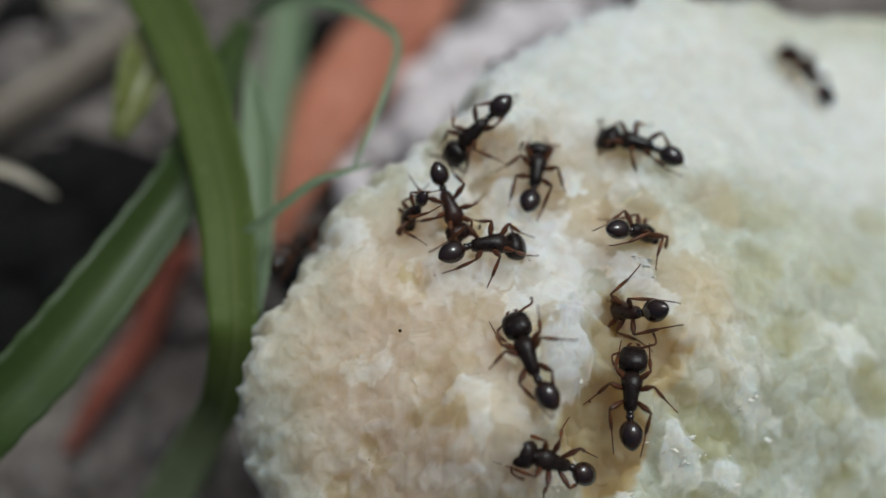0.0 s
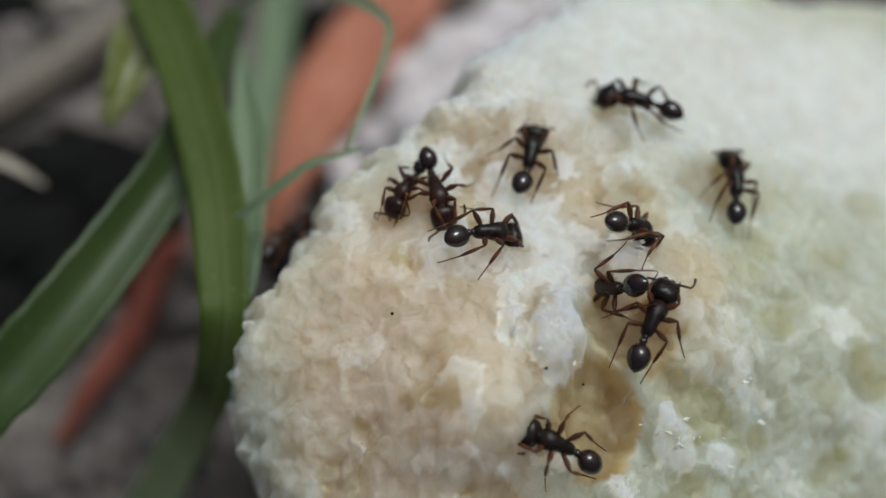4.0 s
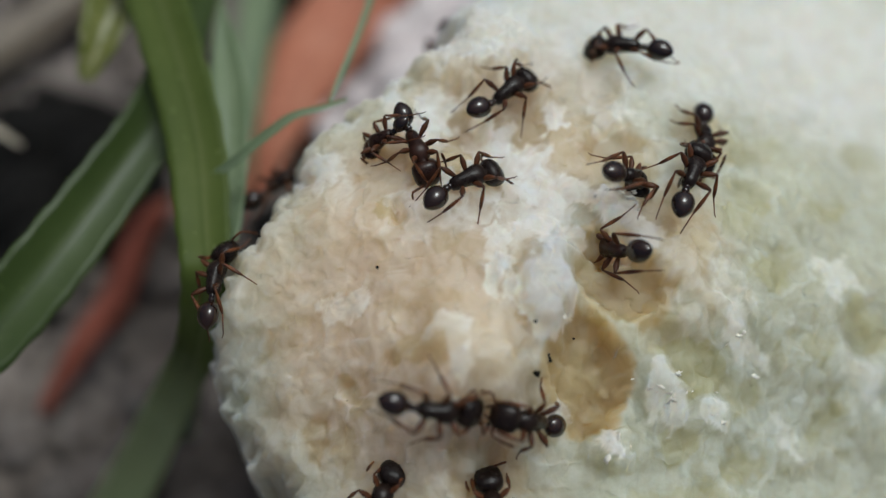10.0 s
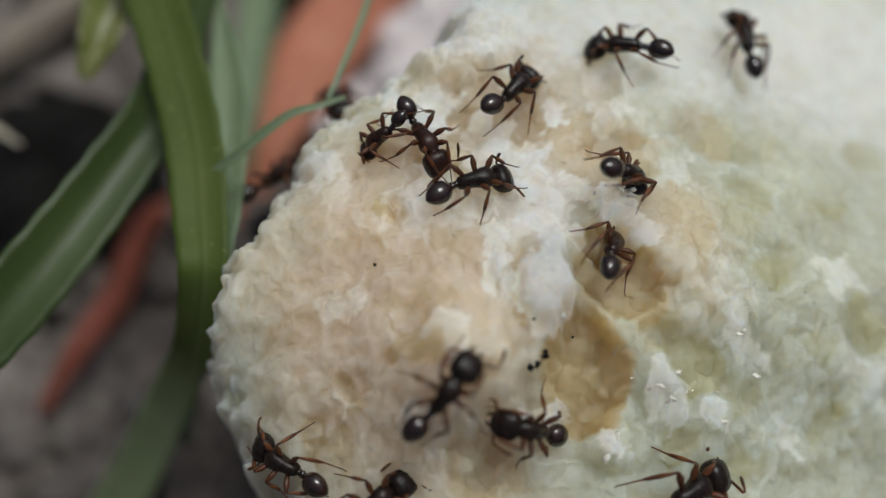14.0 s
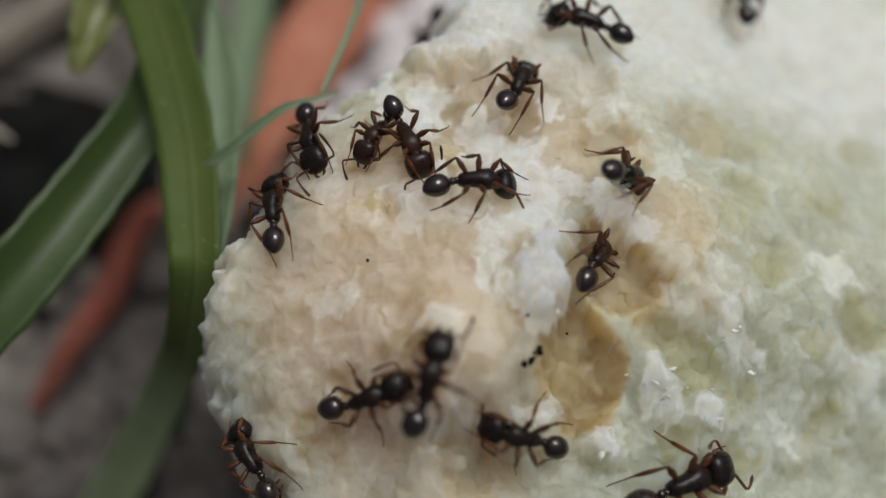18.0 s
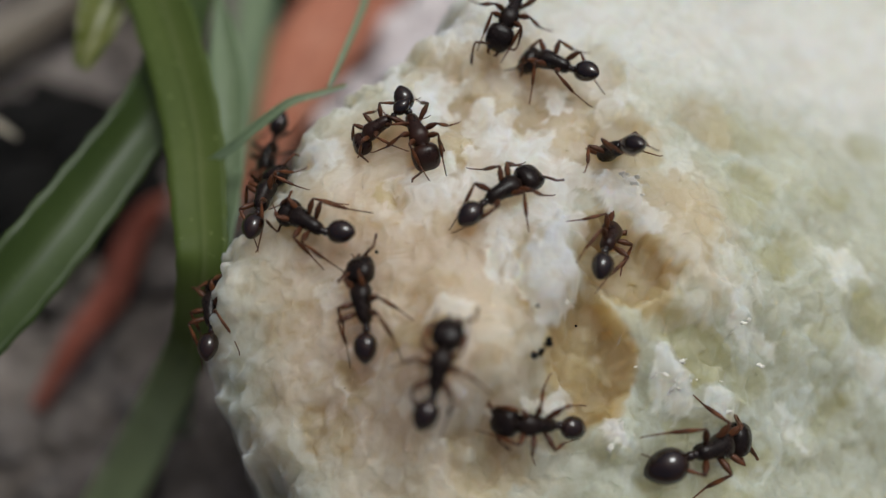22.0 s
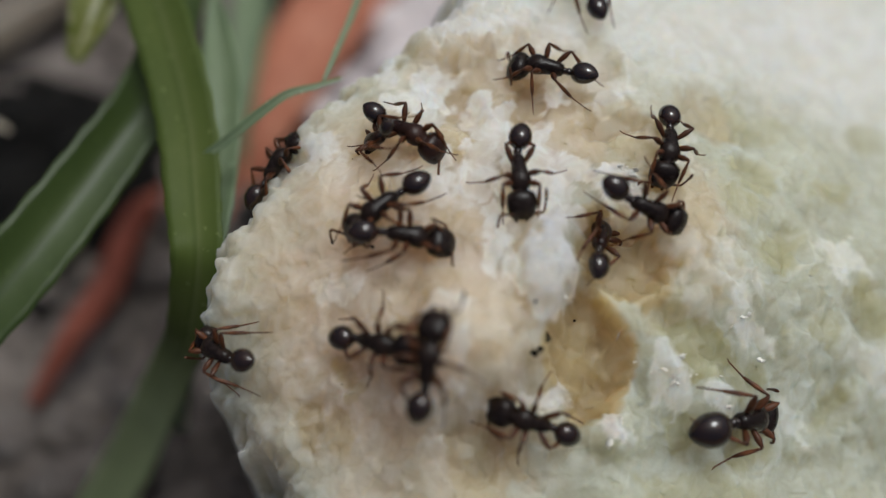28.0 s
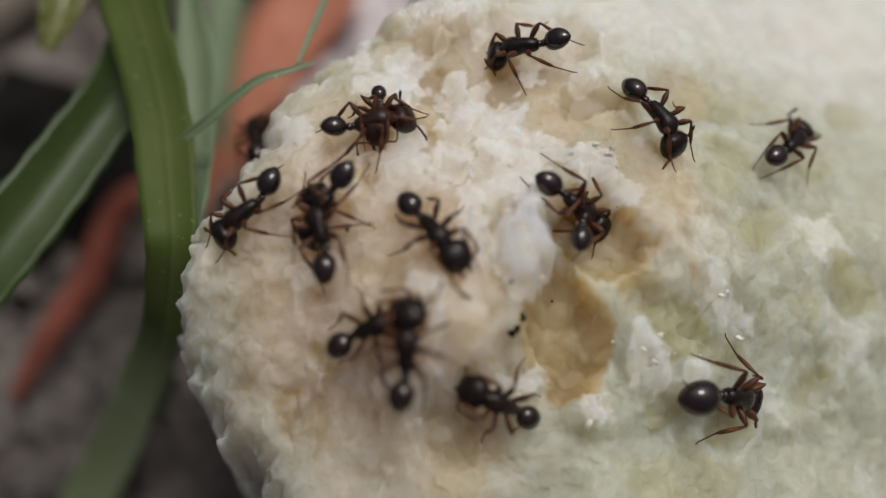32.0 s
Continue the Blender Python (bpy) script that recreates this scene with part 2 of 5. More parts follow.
HOLLOWS += [(-2.14, 7.28, 0.53, 0.43, 0, -0.25), (-3.19, 5.87, 0.55, 0.88, 0, -0.25), (1.3, 15, 0.6, 0.8, 0, -0.35), (3.3, 15, 0.55, 0.9, 0, -0.35), (9.6, 7.18, 0.88, 0.55, -30, -0.18), (10.18, 5.22, 0.91, 0.63, 40, -0.24), (12.93, 6.77, 0.92, 0.69, 60, -0.24), (1.61, 4.84, 1.08, 0.76, 0, -0.4),
    (13.76, 12.65, 1.41, 0.87, 20, -0.18), (7.68, 5.69, 0.55, 0.44, 0, -0.18), (5.9, 16.8, 0.7, 0.9, 0, -0.3)]
LUMPS = [(3.62, 9.45, 0.82, 1.33, -8, 1), (2.33, 9.75, 0.43, 0.81, 0, 0.5), (4.12, 10.65, 0.6, 0.5, 30, 0.4), (7.29, 7.04, 0.81, 0.75, 0, 0.27), (5.48, 5.36, 0.66, 0.5, 0, 0.5), (5.9, 12.2, 0.9, 0.6, -10, 0.45), (2, 18.2, 2.2, 1.4, 30, 0.6), (9.5, 8.72, 1.59, 0.43, -42, 0.15),
    (9.18, 10.64, 1.23, 0.41, -40, 0.12), (0.6, 13.4, 0.9, 0.5, 20, 0.25), (8.87, 6.45, 0.66, 0.55, 0, 0.18)]


def inside(x, y):
    """How far a place lies inside the bread's outline (minus: outside)."""
    best = np.full(np.shape(x), 1e9)
    odd = np.zeros(np.shape(x), bool)
    for (ax, ay), (bx, by) in zip(OUTLINE, np.roll(OUTLINE, -1, 0)):
        dx, dy = bx - ax, by - ay
        k = np.clip(((x - ax) * dx + (y - ay) * dy) / (dx * dx + dy * dy), 0, 1)
        best = np.minimum(best, np.hypot(x - ax - k * dx, y - ay - k * dy))
        odd ^= ((ay > y) != (by > y)) & (x < ax + (y - ay) * dx / (dy if abs(dy) > 1e-9 else 1e-9))
    return np.where(odd, best, -best)


def dents(x, y, table):
    z = 0
    for cx, cy, rx, ry, turn, high in table:
        c, s = math.cos(math.radians(turn)), math.sin(math.radians(turn))
        u, v = ((x - cx) * c + (y - cy) * s) / rx, ((y - cy) * c - (x - cx) * s) / ry
        z = z + high * np.exp(-(u * u + v * v) ** 3.0)
    return z


def soil(x, y):
    z = -8 + 0.6 * np.sin(x * 0.31 + 1) * np.cos(y * 0.27) + 0.3 * np.sin(x * 0.9 + y * 0.7)
    return z + 3.0 * np.exp(-((x + 1) ** 2 + (y - 31) ** 2) / 40) + 3.0 * np.exp(-((x + 8.5) ** 2 + (y - 22) ** 2) / 20)


def sag(x, y):
    """How far the torn face slumps towards its near rim, but for a bulge in the middle."""
    k = np.clip((11.5 - y) / 7.5, 0, 1)
    return 2.7 * k * k * (3 - 2 * k) * (1 - 0.8 * np.exp(-((x - 1.2) ** 2 + (y - 7.6) ** 2) / 5.0))


def bread(x, y, d=None):
    """Height of the bread's face, without its pores."""
    d = inside(x, y) if d is None else d
    z = 13.4 - np.where(y < 11.5, 0.016, 0.004) * (y - 11.5) ** 2 - 0.28 * np.clip(-1 - x, 0, 9) - 0.13 * np.clip(x - 6, 0, 30) - 0.32 * np.clip(x - 8, 0, 8) + dents(x, y, LUMPS) + dents(x, y, HOLLOWS)
    z = z + 1.0 * np.exp(-((x - 1.2) ** 2 + (y - 7.4) ** 2) / 5.0) - sag(x, y)
    e = np.clip(1 - d / 1.2, 0, 1)
    return z - 1.9 * e ** 2.2 - np.clip(-d, 0, 99) * 16


def ground_at(x, y):
    return np.maximum(bread(x, y), soil(x, y))


# ---- mesh helpers ----
def mesh_of(name, verts, faces, mat, smooth=True, uvs=None):
    me = bpy.data.meshes.new(name)
    me.from_pydata([tuple(v) for v in verts], [], [tuple(f) for f in faces])
    me.materials.append(mat)
    if smooth:
        me.polygons.foreach_set("use_smooth", [True] * len(me.polygons))
    if uvs is not None:
        layer = me.uv_layers.new(name="UVMap")
        for loop in me.loops:
            layer.data[loop.index].uv = uvs[loop.vertex_index]
    me.update()
    return me


def part(name, me, parent, m=None, label=""):
    ob = new(name, me)
    ob.parent = parent
    if m is not None:
        ob.matrix_local = m
    return tagged(ob, label)


def tube(name, points, radii, mat, sides=8, oval=1.0):
    """A tapered, closed tube through points (millimetres)."""
    pts = [Vector(p) for p in points]
    verts, faces = [], []
    for i, p in enumerate(pts):
        d = (pts[min(i + 1, len(pts) - 1)] - pts[max(i - 1, 0)]).normalized()
        u = d.cross(Vector((0, 0, 1)) if abs(d.z) < 0.95 else Vector((0, 1, 0))).normalized()
        w = u.cross(d)
        for k in range(sides):
            a = 2 * math.pi * k / sides
            verts.append((p + u * (math.cos(a) * radii[i]) + w * (math.sin(a) * radii[i] * oval)) * MM)
    for i in range(len(pts) - 1):
        for k in range(sides):
            a, b = i * sides + k, i * sides + (k + 1) % sides
            faces.append((a, b, b + sides, a + sides))
    faces.append(tuple(range(sides - 1, -1, -1)))
    faces.append(tuple(range((len(pts) - 1) * sides, len(pts) * sides)))
    return mesh_of(name, verts, faces, mat)


def solid(name, profile, mat, around=20):
    """A body along y: rings of (y, z of the centre, half width, half height, squareness)."""
    verts, faces = [], []
    for y, zc, w, h, sq in profile:
        for k in range(around):
            a = 2 * math.pi * k / around
            c, s = math.cos(a), math.sin(a)
            e = 1 - 0.4 * sq
            verts.append((math.copysign(abs(c) ** e, c) * w * MM, y * MM, (zc + math.copysign(abs(s) ** e, s) * h) * MM))
    n = len(profile)
    for i in range(n - 1):
        for k in range(around):
            a, b = i * around + k, i * around + (k + 1) % around
            faces.append((a, b, b + around, a + around))
    faces.append(tuple(range(around - 1, -1, -1)))
    faces.append(tuple(range((n - 1) * around, n * around)))
    return mesh_of(name, verts, faces, mat)


def egg(length, width, height, y, z, steps=12, blunt=0.0, sq=0.0):
    rows = []
    for i in range(steps + 1):
        a = math.pi * i / steps
        r = math.sin(a) ** (1 - 0.35 * blunt)
        rows.append((y - math.cos(a) * length / 2, z, max(0.004, r * width / 2), max(0.004, r * height / 2), sq))
    return rows


def value_noise(x, y, size, seed):
    """Smooth noise from -1 to 1 with cells of that size (millimetres)."""
    rng = np.random.default_rng(seed)
    table = rng.uniform(-1, 1, (256, 256))
    u, v = x / size + 37.3, y / size + 71.7
    i, j = np.floor(u).astype(int), np.floor(v).astype(int)
    f, g = u - i, v - j
    f, g = f * f * (3 - 2 * f), g * g * (3 - 2 * g)
    a, b = table[i % 256, j % 256], table[(i + 1) % 256, j % 256]
    c, d = table[i % 256, (j + 1) % 256], table[(i + 1) % 256, (j + 1) % 256]
    return (a * (1 - f) + b * f) * (1 - g) + (c * (1 - f) + d * f) * g


def spaced(parts):
    """Grid lines: stretches of (from, to, step)."""
    return np.concatenate([np.arange(a, b, s) for a, b, s in parts] + [np.array([parts[-1][1]])])


def sheet(name, xs, ys, height, mat, shift=None):
    X, Y = np.meshgrid(xs, ys)
    Z = height(X, Y)
    if shift is not None:
        dx, dy = shift(X, Y)
        X, Y = X + dx, Y + dy
    nx, ny = len(xs), len(ys)
    co = np.stack([X, Y, Z], -1).reshape(-1, 3) * MM
    k = (np.arange(ny - 1)[:, None] * nx + np.arange(nx - 1)[None]).ravel()
    quads = np.stack([k, k + 1, k + nx + 1, k + nx], -1)
    return co, quads


def quick_mesh(name, co, quads, mat):
    me = bpy.data.meshes.new(name)
    me.vertices.add(len(co))
    me.vertices.foreach_set("co", co.astype(np.float32).ravel())
    me.loops.add(quads.size)
    me.loops.foreach_set("vertex_index", quads.astype(np.int32).ravel())
    me.polygons.add(len(quads))
    me.polygons.foreach_set("loop_start", np.arange(0, quads.size, 4, dtype=np.int32))
    me.polygons.foreach_set("use_smooth", np.ones(len(quads), bool))
    me.materials.append(mat)
    me.update(calc_edges=True)
    me.validate()
    return me


# ---- the ground, one sheet to the horizon ----
def soil_detail(x, y):
    near = np.exp(-np.maximum(np.hypot(x, y - 15) - 40, 0) / 30)
    return soil(x, y) * near + near * (0.9 * value_noise(x, y, 3.1, 1) + 0.5 * value_noise(x, y, 1.3, 2) + 0.25 * value_noise(x, y, 0.5, 3))


far = [25 * 1.6 ** k for k in range(4, 18)]
gx = np.concatenate([[-v for v in reversed(far)], spaced([(-160, -45, 6), (-45, 45, 0.45), (45, 160, 6)]), far])
gy = np.concatenate([[15 - v for v in reversed(far)], spaced([(-145, -12, 6), (-12, 52, 0.45), (52, 175, 6)]), [15 + v for v in far]])
ground = tagged(new("ground", quick_mesh("ground", *sheet("ground", gx, gy, soil_detail, SOIL), SOIL)), "dark crumbly garden soil with pale mineral grit", "soil", kind="structure")


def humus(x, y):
    """Height of the black sheet that stands in for the shade between grass and stalks."""
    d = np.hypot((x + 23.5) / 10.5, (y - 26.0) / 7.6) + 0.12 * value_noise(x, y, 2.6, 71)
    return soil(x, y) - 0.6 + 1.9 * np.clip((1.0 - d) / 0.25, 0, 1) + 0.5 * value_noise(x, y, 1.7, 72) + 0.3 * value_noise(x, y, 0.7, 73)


# added sheet that paints the gap between the blades as dark as its shade
tagged(new("humus", quick_mesh("humus", *sheet("humus", spaced([(-35, -12, 0.2)]), spaced([(17, 33.5, 0.2)]), humus, BLACK_SOIL_SHADE), BLACK_SOIL_SHADE)), "black sheet standing in for deep shade between grass blades", "humus", kind="structure")


# ---- the bread ----
def pores(x, y, seed, count, low, high, deep):
    """Round gas bubbles torn open: how deep they cut at each place of a grid."""
    rng = np.random.default_rng(seed)
    cut = np.zeros_like(x)
    xs, ys = np.sort(x[0]), np.sort(y[:, 0])
    for _ in range(count):
        r = low + (high - low) * rng.random() ** 2.5
        cx, cy = rng.uniform(-7, 18), rng.uniform(-2, 25)
        stretch, turn = rng.uniform(0.6, 1.7), rng.uniform(0, math.pi)
        i0, i1 = np.searchsorted(xs, (cx - 2 * r, cx + 2 * r))
        j0, j1 = np.searchsorted(ys, (cy - 2 * r, cy + 2 * r))
        if i1 <= i0 or j1 <= j0:
            continue
        px, py = x[j0:j1, i0:i1] - cx, y[j0:j1, i0:i1] - cy
        u, v = (px * math.cos(turn) + py * math.sin(turn)) / stretch, (py * math.cos(turn) - px * math.sin(turn)) * stretch
        bowl = deep * r * np.sqrt(np.clip(1 - (u * u + v * v) / (r * r), 0, 1))
        cut[j0:j1, i0:i1] = np.maximum(cut[j0:j1, i0:i1], bowl)
    return cut


def bread_detail(x, y):
    d = inside(x, y) + 0.4 * value_noise(x, y, 1.1, 11) + 0.28 * value_noise(x, y, 0.45, 12) + 0.12 * value_noise(x, y, 0.2, 10)
    wx, wy = 0.28 * value_noise(x, y, 0.9, 51) + 0.13 * value_noise(x, y, 0.35, 52) + 0.05 * value_noise(x, y, 0.16, 55), 0.28 * value_noise(x, y, 0.9, 53) + 0.13 * value_noise(x, y, 0.35, 54) + 0.05 * value_noise(x, y, 0.16, 56)
    z = bread(x + wx, y + wy, d)
    z = z + 0.20 * value_noise(x, y, 2.3, 13) + 0.07 * value_noise(x, y, 0.85, 14) - np.clip((10.5 - x) / 3, 0.4, 1) * pores(x + wx, y + wy, 21, 110, 0.4, 1.2, 0.16) - pores(x + 0.5 * wx, y + 0.5 * wy, 22, 420, 0.12, 0.42, 0.11)
    torn = 1 - np.abs(value_noise(x + 0.4 * value_noise(x, y, 0.9, 31), y, 1.05, 32))
    flaky = np.clip(1.3 * value_noise(x, y, 1.9, 61) - 0.1, 0, 1) * np.clip((9.5 - x) / 2.5, 0.1, 1) * np.clip((x + 3.5) / 3, 0.2, 1)
    lumpy = np.clip(dents(x + wx, y + wy, LUMPS) * 2.2, 0, 1)
    calm = (1 - 0.85 * np.clip(-2.2 * dents(x + wx, y + wy, HOLLOWS), 0, 1)) * np.clip((10.5 - x) / 3, 0.45, 1)
    rough = calm * (0.12 + 0.6 * flaky + 1.3 * lumpy)
    ridge = 1 - np.abs(value_noise(x, y, 0.42, 15))
    z = z + 0.06 * calm * torn ** 4 + rough * (0.05 * ridge ** 2 + 0.06 * value_noise(x, y, 0.24, 16) + 0.05 * value_noise(x, y, 0.13, 17))
    layers = 2.6 * value_noise(x + 1.5 * wx, y + 1.5 * wy, 1.5, 62) + 0.5 * value_noise(x, y, 0.4, 63)
    step = np.floor(layers)
    edge = np.clip((layers - step - 0.38) / 0.24, 0, 1)
    z = z + calm * (0.025 + 0.05 * np.clip(flaky + lumpy, 0, 1)) * (step + edge * edge * (3 - 2 * edge))
    return np.maximum(z, -9.5)


bx = spaced([(-12, -7.5, 0.3), (-7.5, 16, 0.062), (16, 38, 0.5)])
by = spaced([(-18, 0.5, 0.5), (0.5, 24.5, 0.062), (24.5, 30, 0.3)])
jitter = lambda x, y: (0.10 * value_noise(x, y, 0.3, 18) + 0.05 * value_noise(x, y, 0.13, 19), 0.10 * value_noise(x, y, 0.3, 28) + 0.05 * value_noise(x, y, 0.13, 29))
co, quads = sheet("bread", bx, by, bread_detail, BREAD, jitter)
keep = (co[quads, 2] > -9.4 * MM).any(1)
bread_mesh = quick_mesh("bread_piece", co, quads[keep], BREAD)
loaf = tagged(new("bread_piece", bread_mesh), "torn piece of soft white bread with open pores, lying on soil", "bread")
# crumb tones in patches of ragged outline (x, y, half widths, turn, how much): honey and yellow mottling that also
# paints shade into the hollows, or dry and white
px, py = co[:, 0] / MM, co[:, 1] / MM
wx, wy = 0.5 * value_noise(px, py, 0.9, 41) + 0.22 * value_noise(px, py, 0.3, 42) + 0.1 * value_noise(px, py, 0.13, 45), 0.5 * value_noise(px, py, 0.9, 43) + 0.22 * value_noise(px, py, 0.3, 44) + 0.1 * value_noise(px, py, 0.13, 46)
HONEY_SHADE = ((4.82, 7.43, 1.27, 1.8, 8, 0.95), (6.03, 9.85, 1.52, 1.07, -15, 0.85), (5.41, 11.02, 0.8, 0.6, 0, 0.75), (6.1, 14.4, 1.1, 0.9, 0, 0.5), (9.15, 15.37, 1.32, 1.02, 0, 0.5), (5.9, 16.8, 0.8, 1.1, 0, 0.4), (-0.88, 12, 0.3, 0.5, 0, 0.8), (0.2, 7.78, 1.12, 0.61, 0, 0.55),
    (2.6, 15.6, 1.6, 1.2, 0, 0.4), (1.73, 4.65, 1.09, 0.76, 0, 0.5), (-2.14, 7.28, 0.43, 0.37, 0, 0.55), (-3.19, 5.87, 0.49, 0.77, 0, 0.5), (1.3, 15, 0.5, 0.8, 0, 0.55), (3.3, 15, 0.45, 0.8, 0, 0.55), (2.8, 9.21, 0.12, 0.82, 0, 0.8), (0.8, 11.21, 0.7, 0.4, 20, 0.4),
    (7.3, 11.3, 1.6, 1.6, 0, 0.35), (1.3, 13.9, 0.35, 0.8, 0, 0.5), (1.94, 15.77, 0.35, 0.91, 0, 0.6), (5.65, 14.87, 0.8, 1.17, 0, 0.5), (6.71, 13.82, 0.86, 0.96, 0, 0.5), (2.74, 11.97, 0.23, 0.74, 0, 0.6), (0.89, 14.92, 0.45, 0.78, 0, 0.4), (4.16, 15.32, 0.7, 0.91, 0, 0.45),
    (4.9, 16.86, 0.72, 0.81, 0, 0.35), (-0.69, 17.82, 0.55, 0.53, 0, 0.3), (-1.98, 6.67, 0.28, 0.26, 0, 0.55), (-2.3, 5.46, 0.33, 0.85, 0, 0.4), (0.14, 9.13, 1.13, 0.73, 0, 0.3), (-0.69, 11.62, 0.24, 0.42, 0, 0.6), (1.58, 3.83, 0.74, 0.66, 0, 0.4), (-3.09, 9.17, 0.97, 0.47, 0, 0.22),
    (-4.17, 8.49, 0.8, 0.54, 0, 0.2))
YELLOW_SHADE = ((10.71, 15.43, 2.29, 0.73, 5, 0.6), (10.58, 13.42, 0.93, 0.73, 0, 0.6), (15.98, 16.21, 1.12, 0.67, 0, 0.6), (8.13, 7.87, 1.21, 0.74, -20, 0.8), (9.6, 7.18, 0.99, 0.44, -30, 0.6), (11.08, 10.92, 1.15, 0.73, 30, 0.75), (14.68, 9.56, 1.23, 0.89, 0, 0.7), (13.06, 6.78, 0.92, 0.69, 60, 0.65),
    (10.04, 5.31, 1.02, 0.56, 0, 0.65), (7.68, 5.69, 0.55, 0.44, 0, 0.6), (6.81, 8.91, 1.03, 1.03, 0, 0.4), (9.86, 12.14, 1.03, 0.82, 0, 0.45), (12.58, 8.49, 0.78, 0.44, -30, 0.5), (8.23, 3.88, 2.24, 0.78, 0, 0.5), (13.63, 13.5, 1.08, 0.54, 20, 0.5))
# white crumb; the broad patches paint the brighter far side into the colour
DRY_AND_LIT = ((7.34, 7.04, 0.7, 0.86, 20, 0.58), (8.87, 6.45, 0.55, 0.49, 0, 0.54), (9.71, 8.91, 1.58, 0.37, -45, 0.51), (0.2, 14.8, 0.5, 1.2, 0, 0.5), (8, 21, 12, 6, 0, 0.75), (16.26, 20.88, 7.86, 5.62, 0, 0.8), (12.87, 18.21, 3.65, 1.07, 0, 0.6), (13.63, 10.9, 1.4, 0.55, -20, 0.48),
    (9.52, 9.96, 1.34, 0.42, -35, 0.34), (14.37, 7.89, 1.37, 0.57, -30, 0.34), (7.69, 10.03, 0.51, 0.91, 20, 0.24), (8, 13.4, 0.6, 0.8, 0, 0.31), (11.8, 5.86, 1.03, 0.29, -40, 0.41))
FLAKY = ((3.57, 9.45, 0.76, 1.33, -8, 0.9), (2.22, 9.93, 0.4, 0.91, 0, 0.8), (4.11, 10.74, 0.7, 0.5, 30, 0.8), (5.53, 5.46, 0.55, 0.49, 0, 0.85), (5.9, 12.2, 0.9, 0.6, -10, 0.85), (2, 13.3, 0.5, 1.4, 15, 0.75), (3.6, 13.4, 0.7, 0.9, 0, 0.6), (0.31, 5.94, 0.95, 0.42, 10, 0.5),
    (3.4, 6.35, 0.64, 0.32, 0, 0.6), (-2.25, 9.42, 0.82, 0.41, 20, 0.4), (2.28, 14.03, 0.45, 1, 0, 0.85), (3.43, 13.65, 0.51, 1.05, 0, 0.8), (4.38, 12.63, 0.77, 0.49, 0, 0.75), (0.42, 16.22, 0.75, 0.52, 0, 0.7), (1.68, 17.57, 0.84, 0.57, 0, 0.7), (2.89, 14.69, 0.38, 0.66, 0, 0.7),
    (-0.68, 15.25, 0.6, 0.47, 0, 0.6), (1.83, 12.08, 0.5, 0.56, 0, 0.6), (3.62, 11.48, 0.66, 0.63, 0, 0.8), (-3.04, 13.51, 0.68, 0.76, 0, 0.5), (6.41, 11.26, 0.66, 0.48, 0, 0.6), (1.08, 7.57, 0.54, 0.88, 0, 0.5), (0.45, 7.92, 0.73, 0.28, 0, 0.5), (2.3, 10.36, 0.5, 1.11, 0, 0.75),
    (-0.18, 12.29, 0.68, 0.38, 0, 0.4))
CREAMY = ((2.6, 16.8, 4.2, 3.0, 0, 0.75), (-0.82, 9.22, 5.93, 7.67, 0, 0.95), (3, 14.5, 4.5, 3.5, 0, 0.8), (7.04, 10.56, 3.02, 3.02, 0, 0.5))


def patches(table, ragged):
    much = np.zeros(len(co))
    u, v = px + ragged * wx, py + ragged * wy
    for cx, cy, rx, ry, turn, how in table:
        c, s = math.cos(radians(turn)), math.sin(radians(turn))
        d = np.hypot(((u - cx) * c + (v - cy) * s) / rx, ((v - cy) * c - (u - cx) * s) / ry)
        f = np.clip(((1.2 if rx > 2.5 else 1.13) - d) / (0.9 if rx > 2.5 else 0.55 if cx > 9 else 0.22), 0, 1)
        much = np.maximum(much, how * f * f * (3 - 2 * f))
    return much


dry = patches(DRY_AND_LIT, 1.0)
flakes = patches(FLAKY, 1.0)
# loose shreds over the upper part of the face
shreds = 0.7 * value_noise(px + 0.5 * wx, 0.6 * py, 0.75, 71) + 0.3 * value_noise(px, py, 0.25, 72)
upper = np.clip(1.6 - np.hypot((px - 2.2) / 4.4, (py - 14.6) / 3.8) * 1.2, 0, 1)
flakes = np.maximum(flakes, np.clip(6 * shreds - 0.6, 0, 1) * upper)
honey = np.maximum(patches(HONEY_SHADE, 0.55), 0.38 * np.clip(-5 * shreds - 0.5, 0, 1) * upper)
for kind, values in (("dry", dry), ("flaky", flakes), ("creamy", patches(CREAMY, 1.5)), ("honey_shade", honey * (1 - 0.8 * np.maximum(dry, flakes))), ("yellow_shade", patches(YELLOW_SHADE, 0.7) * (1 - 0.6 * dry))):
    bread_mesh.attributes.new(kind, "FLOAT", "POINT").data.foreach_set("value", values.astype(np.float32))


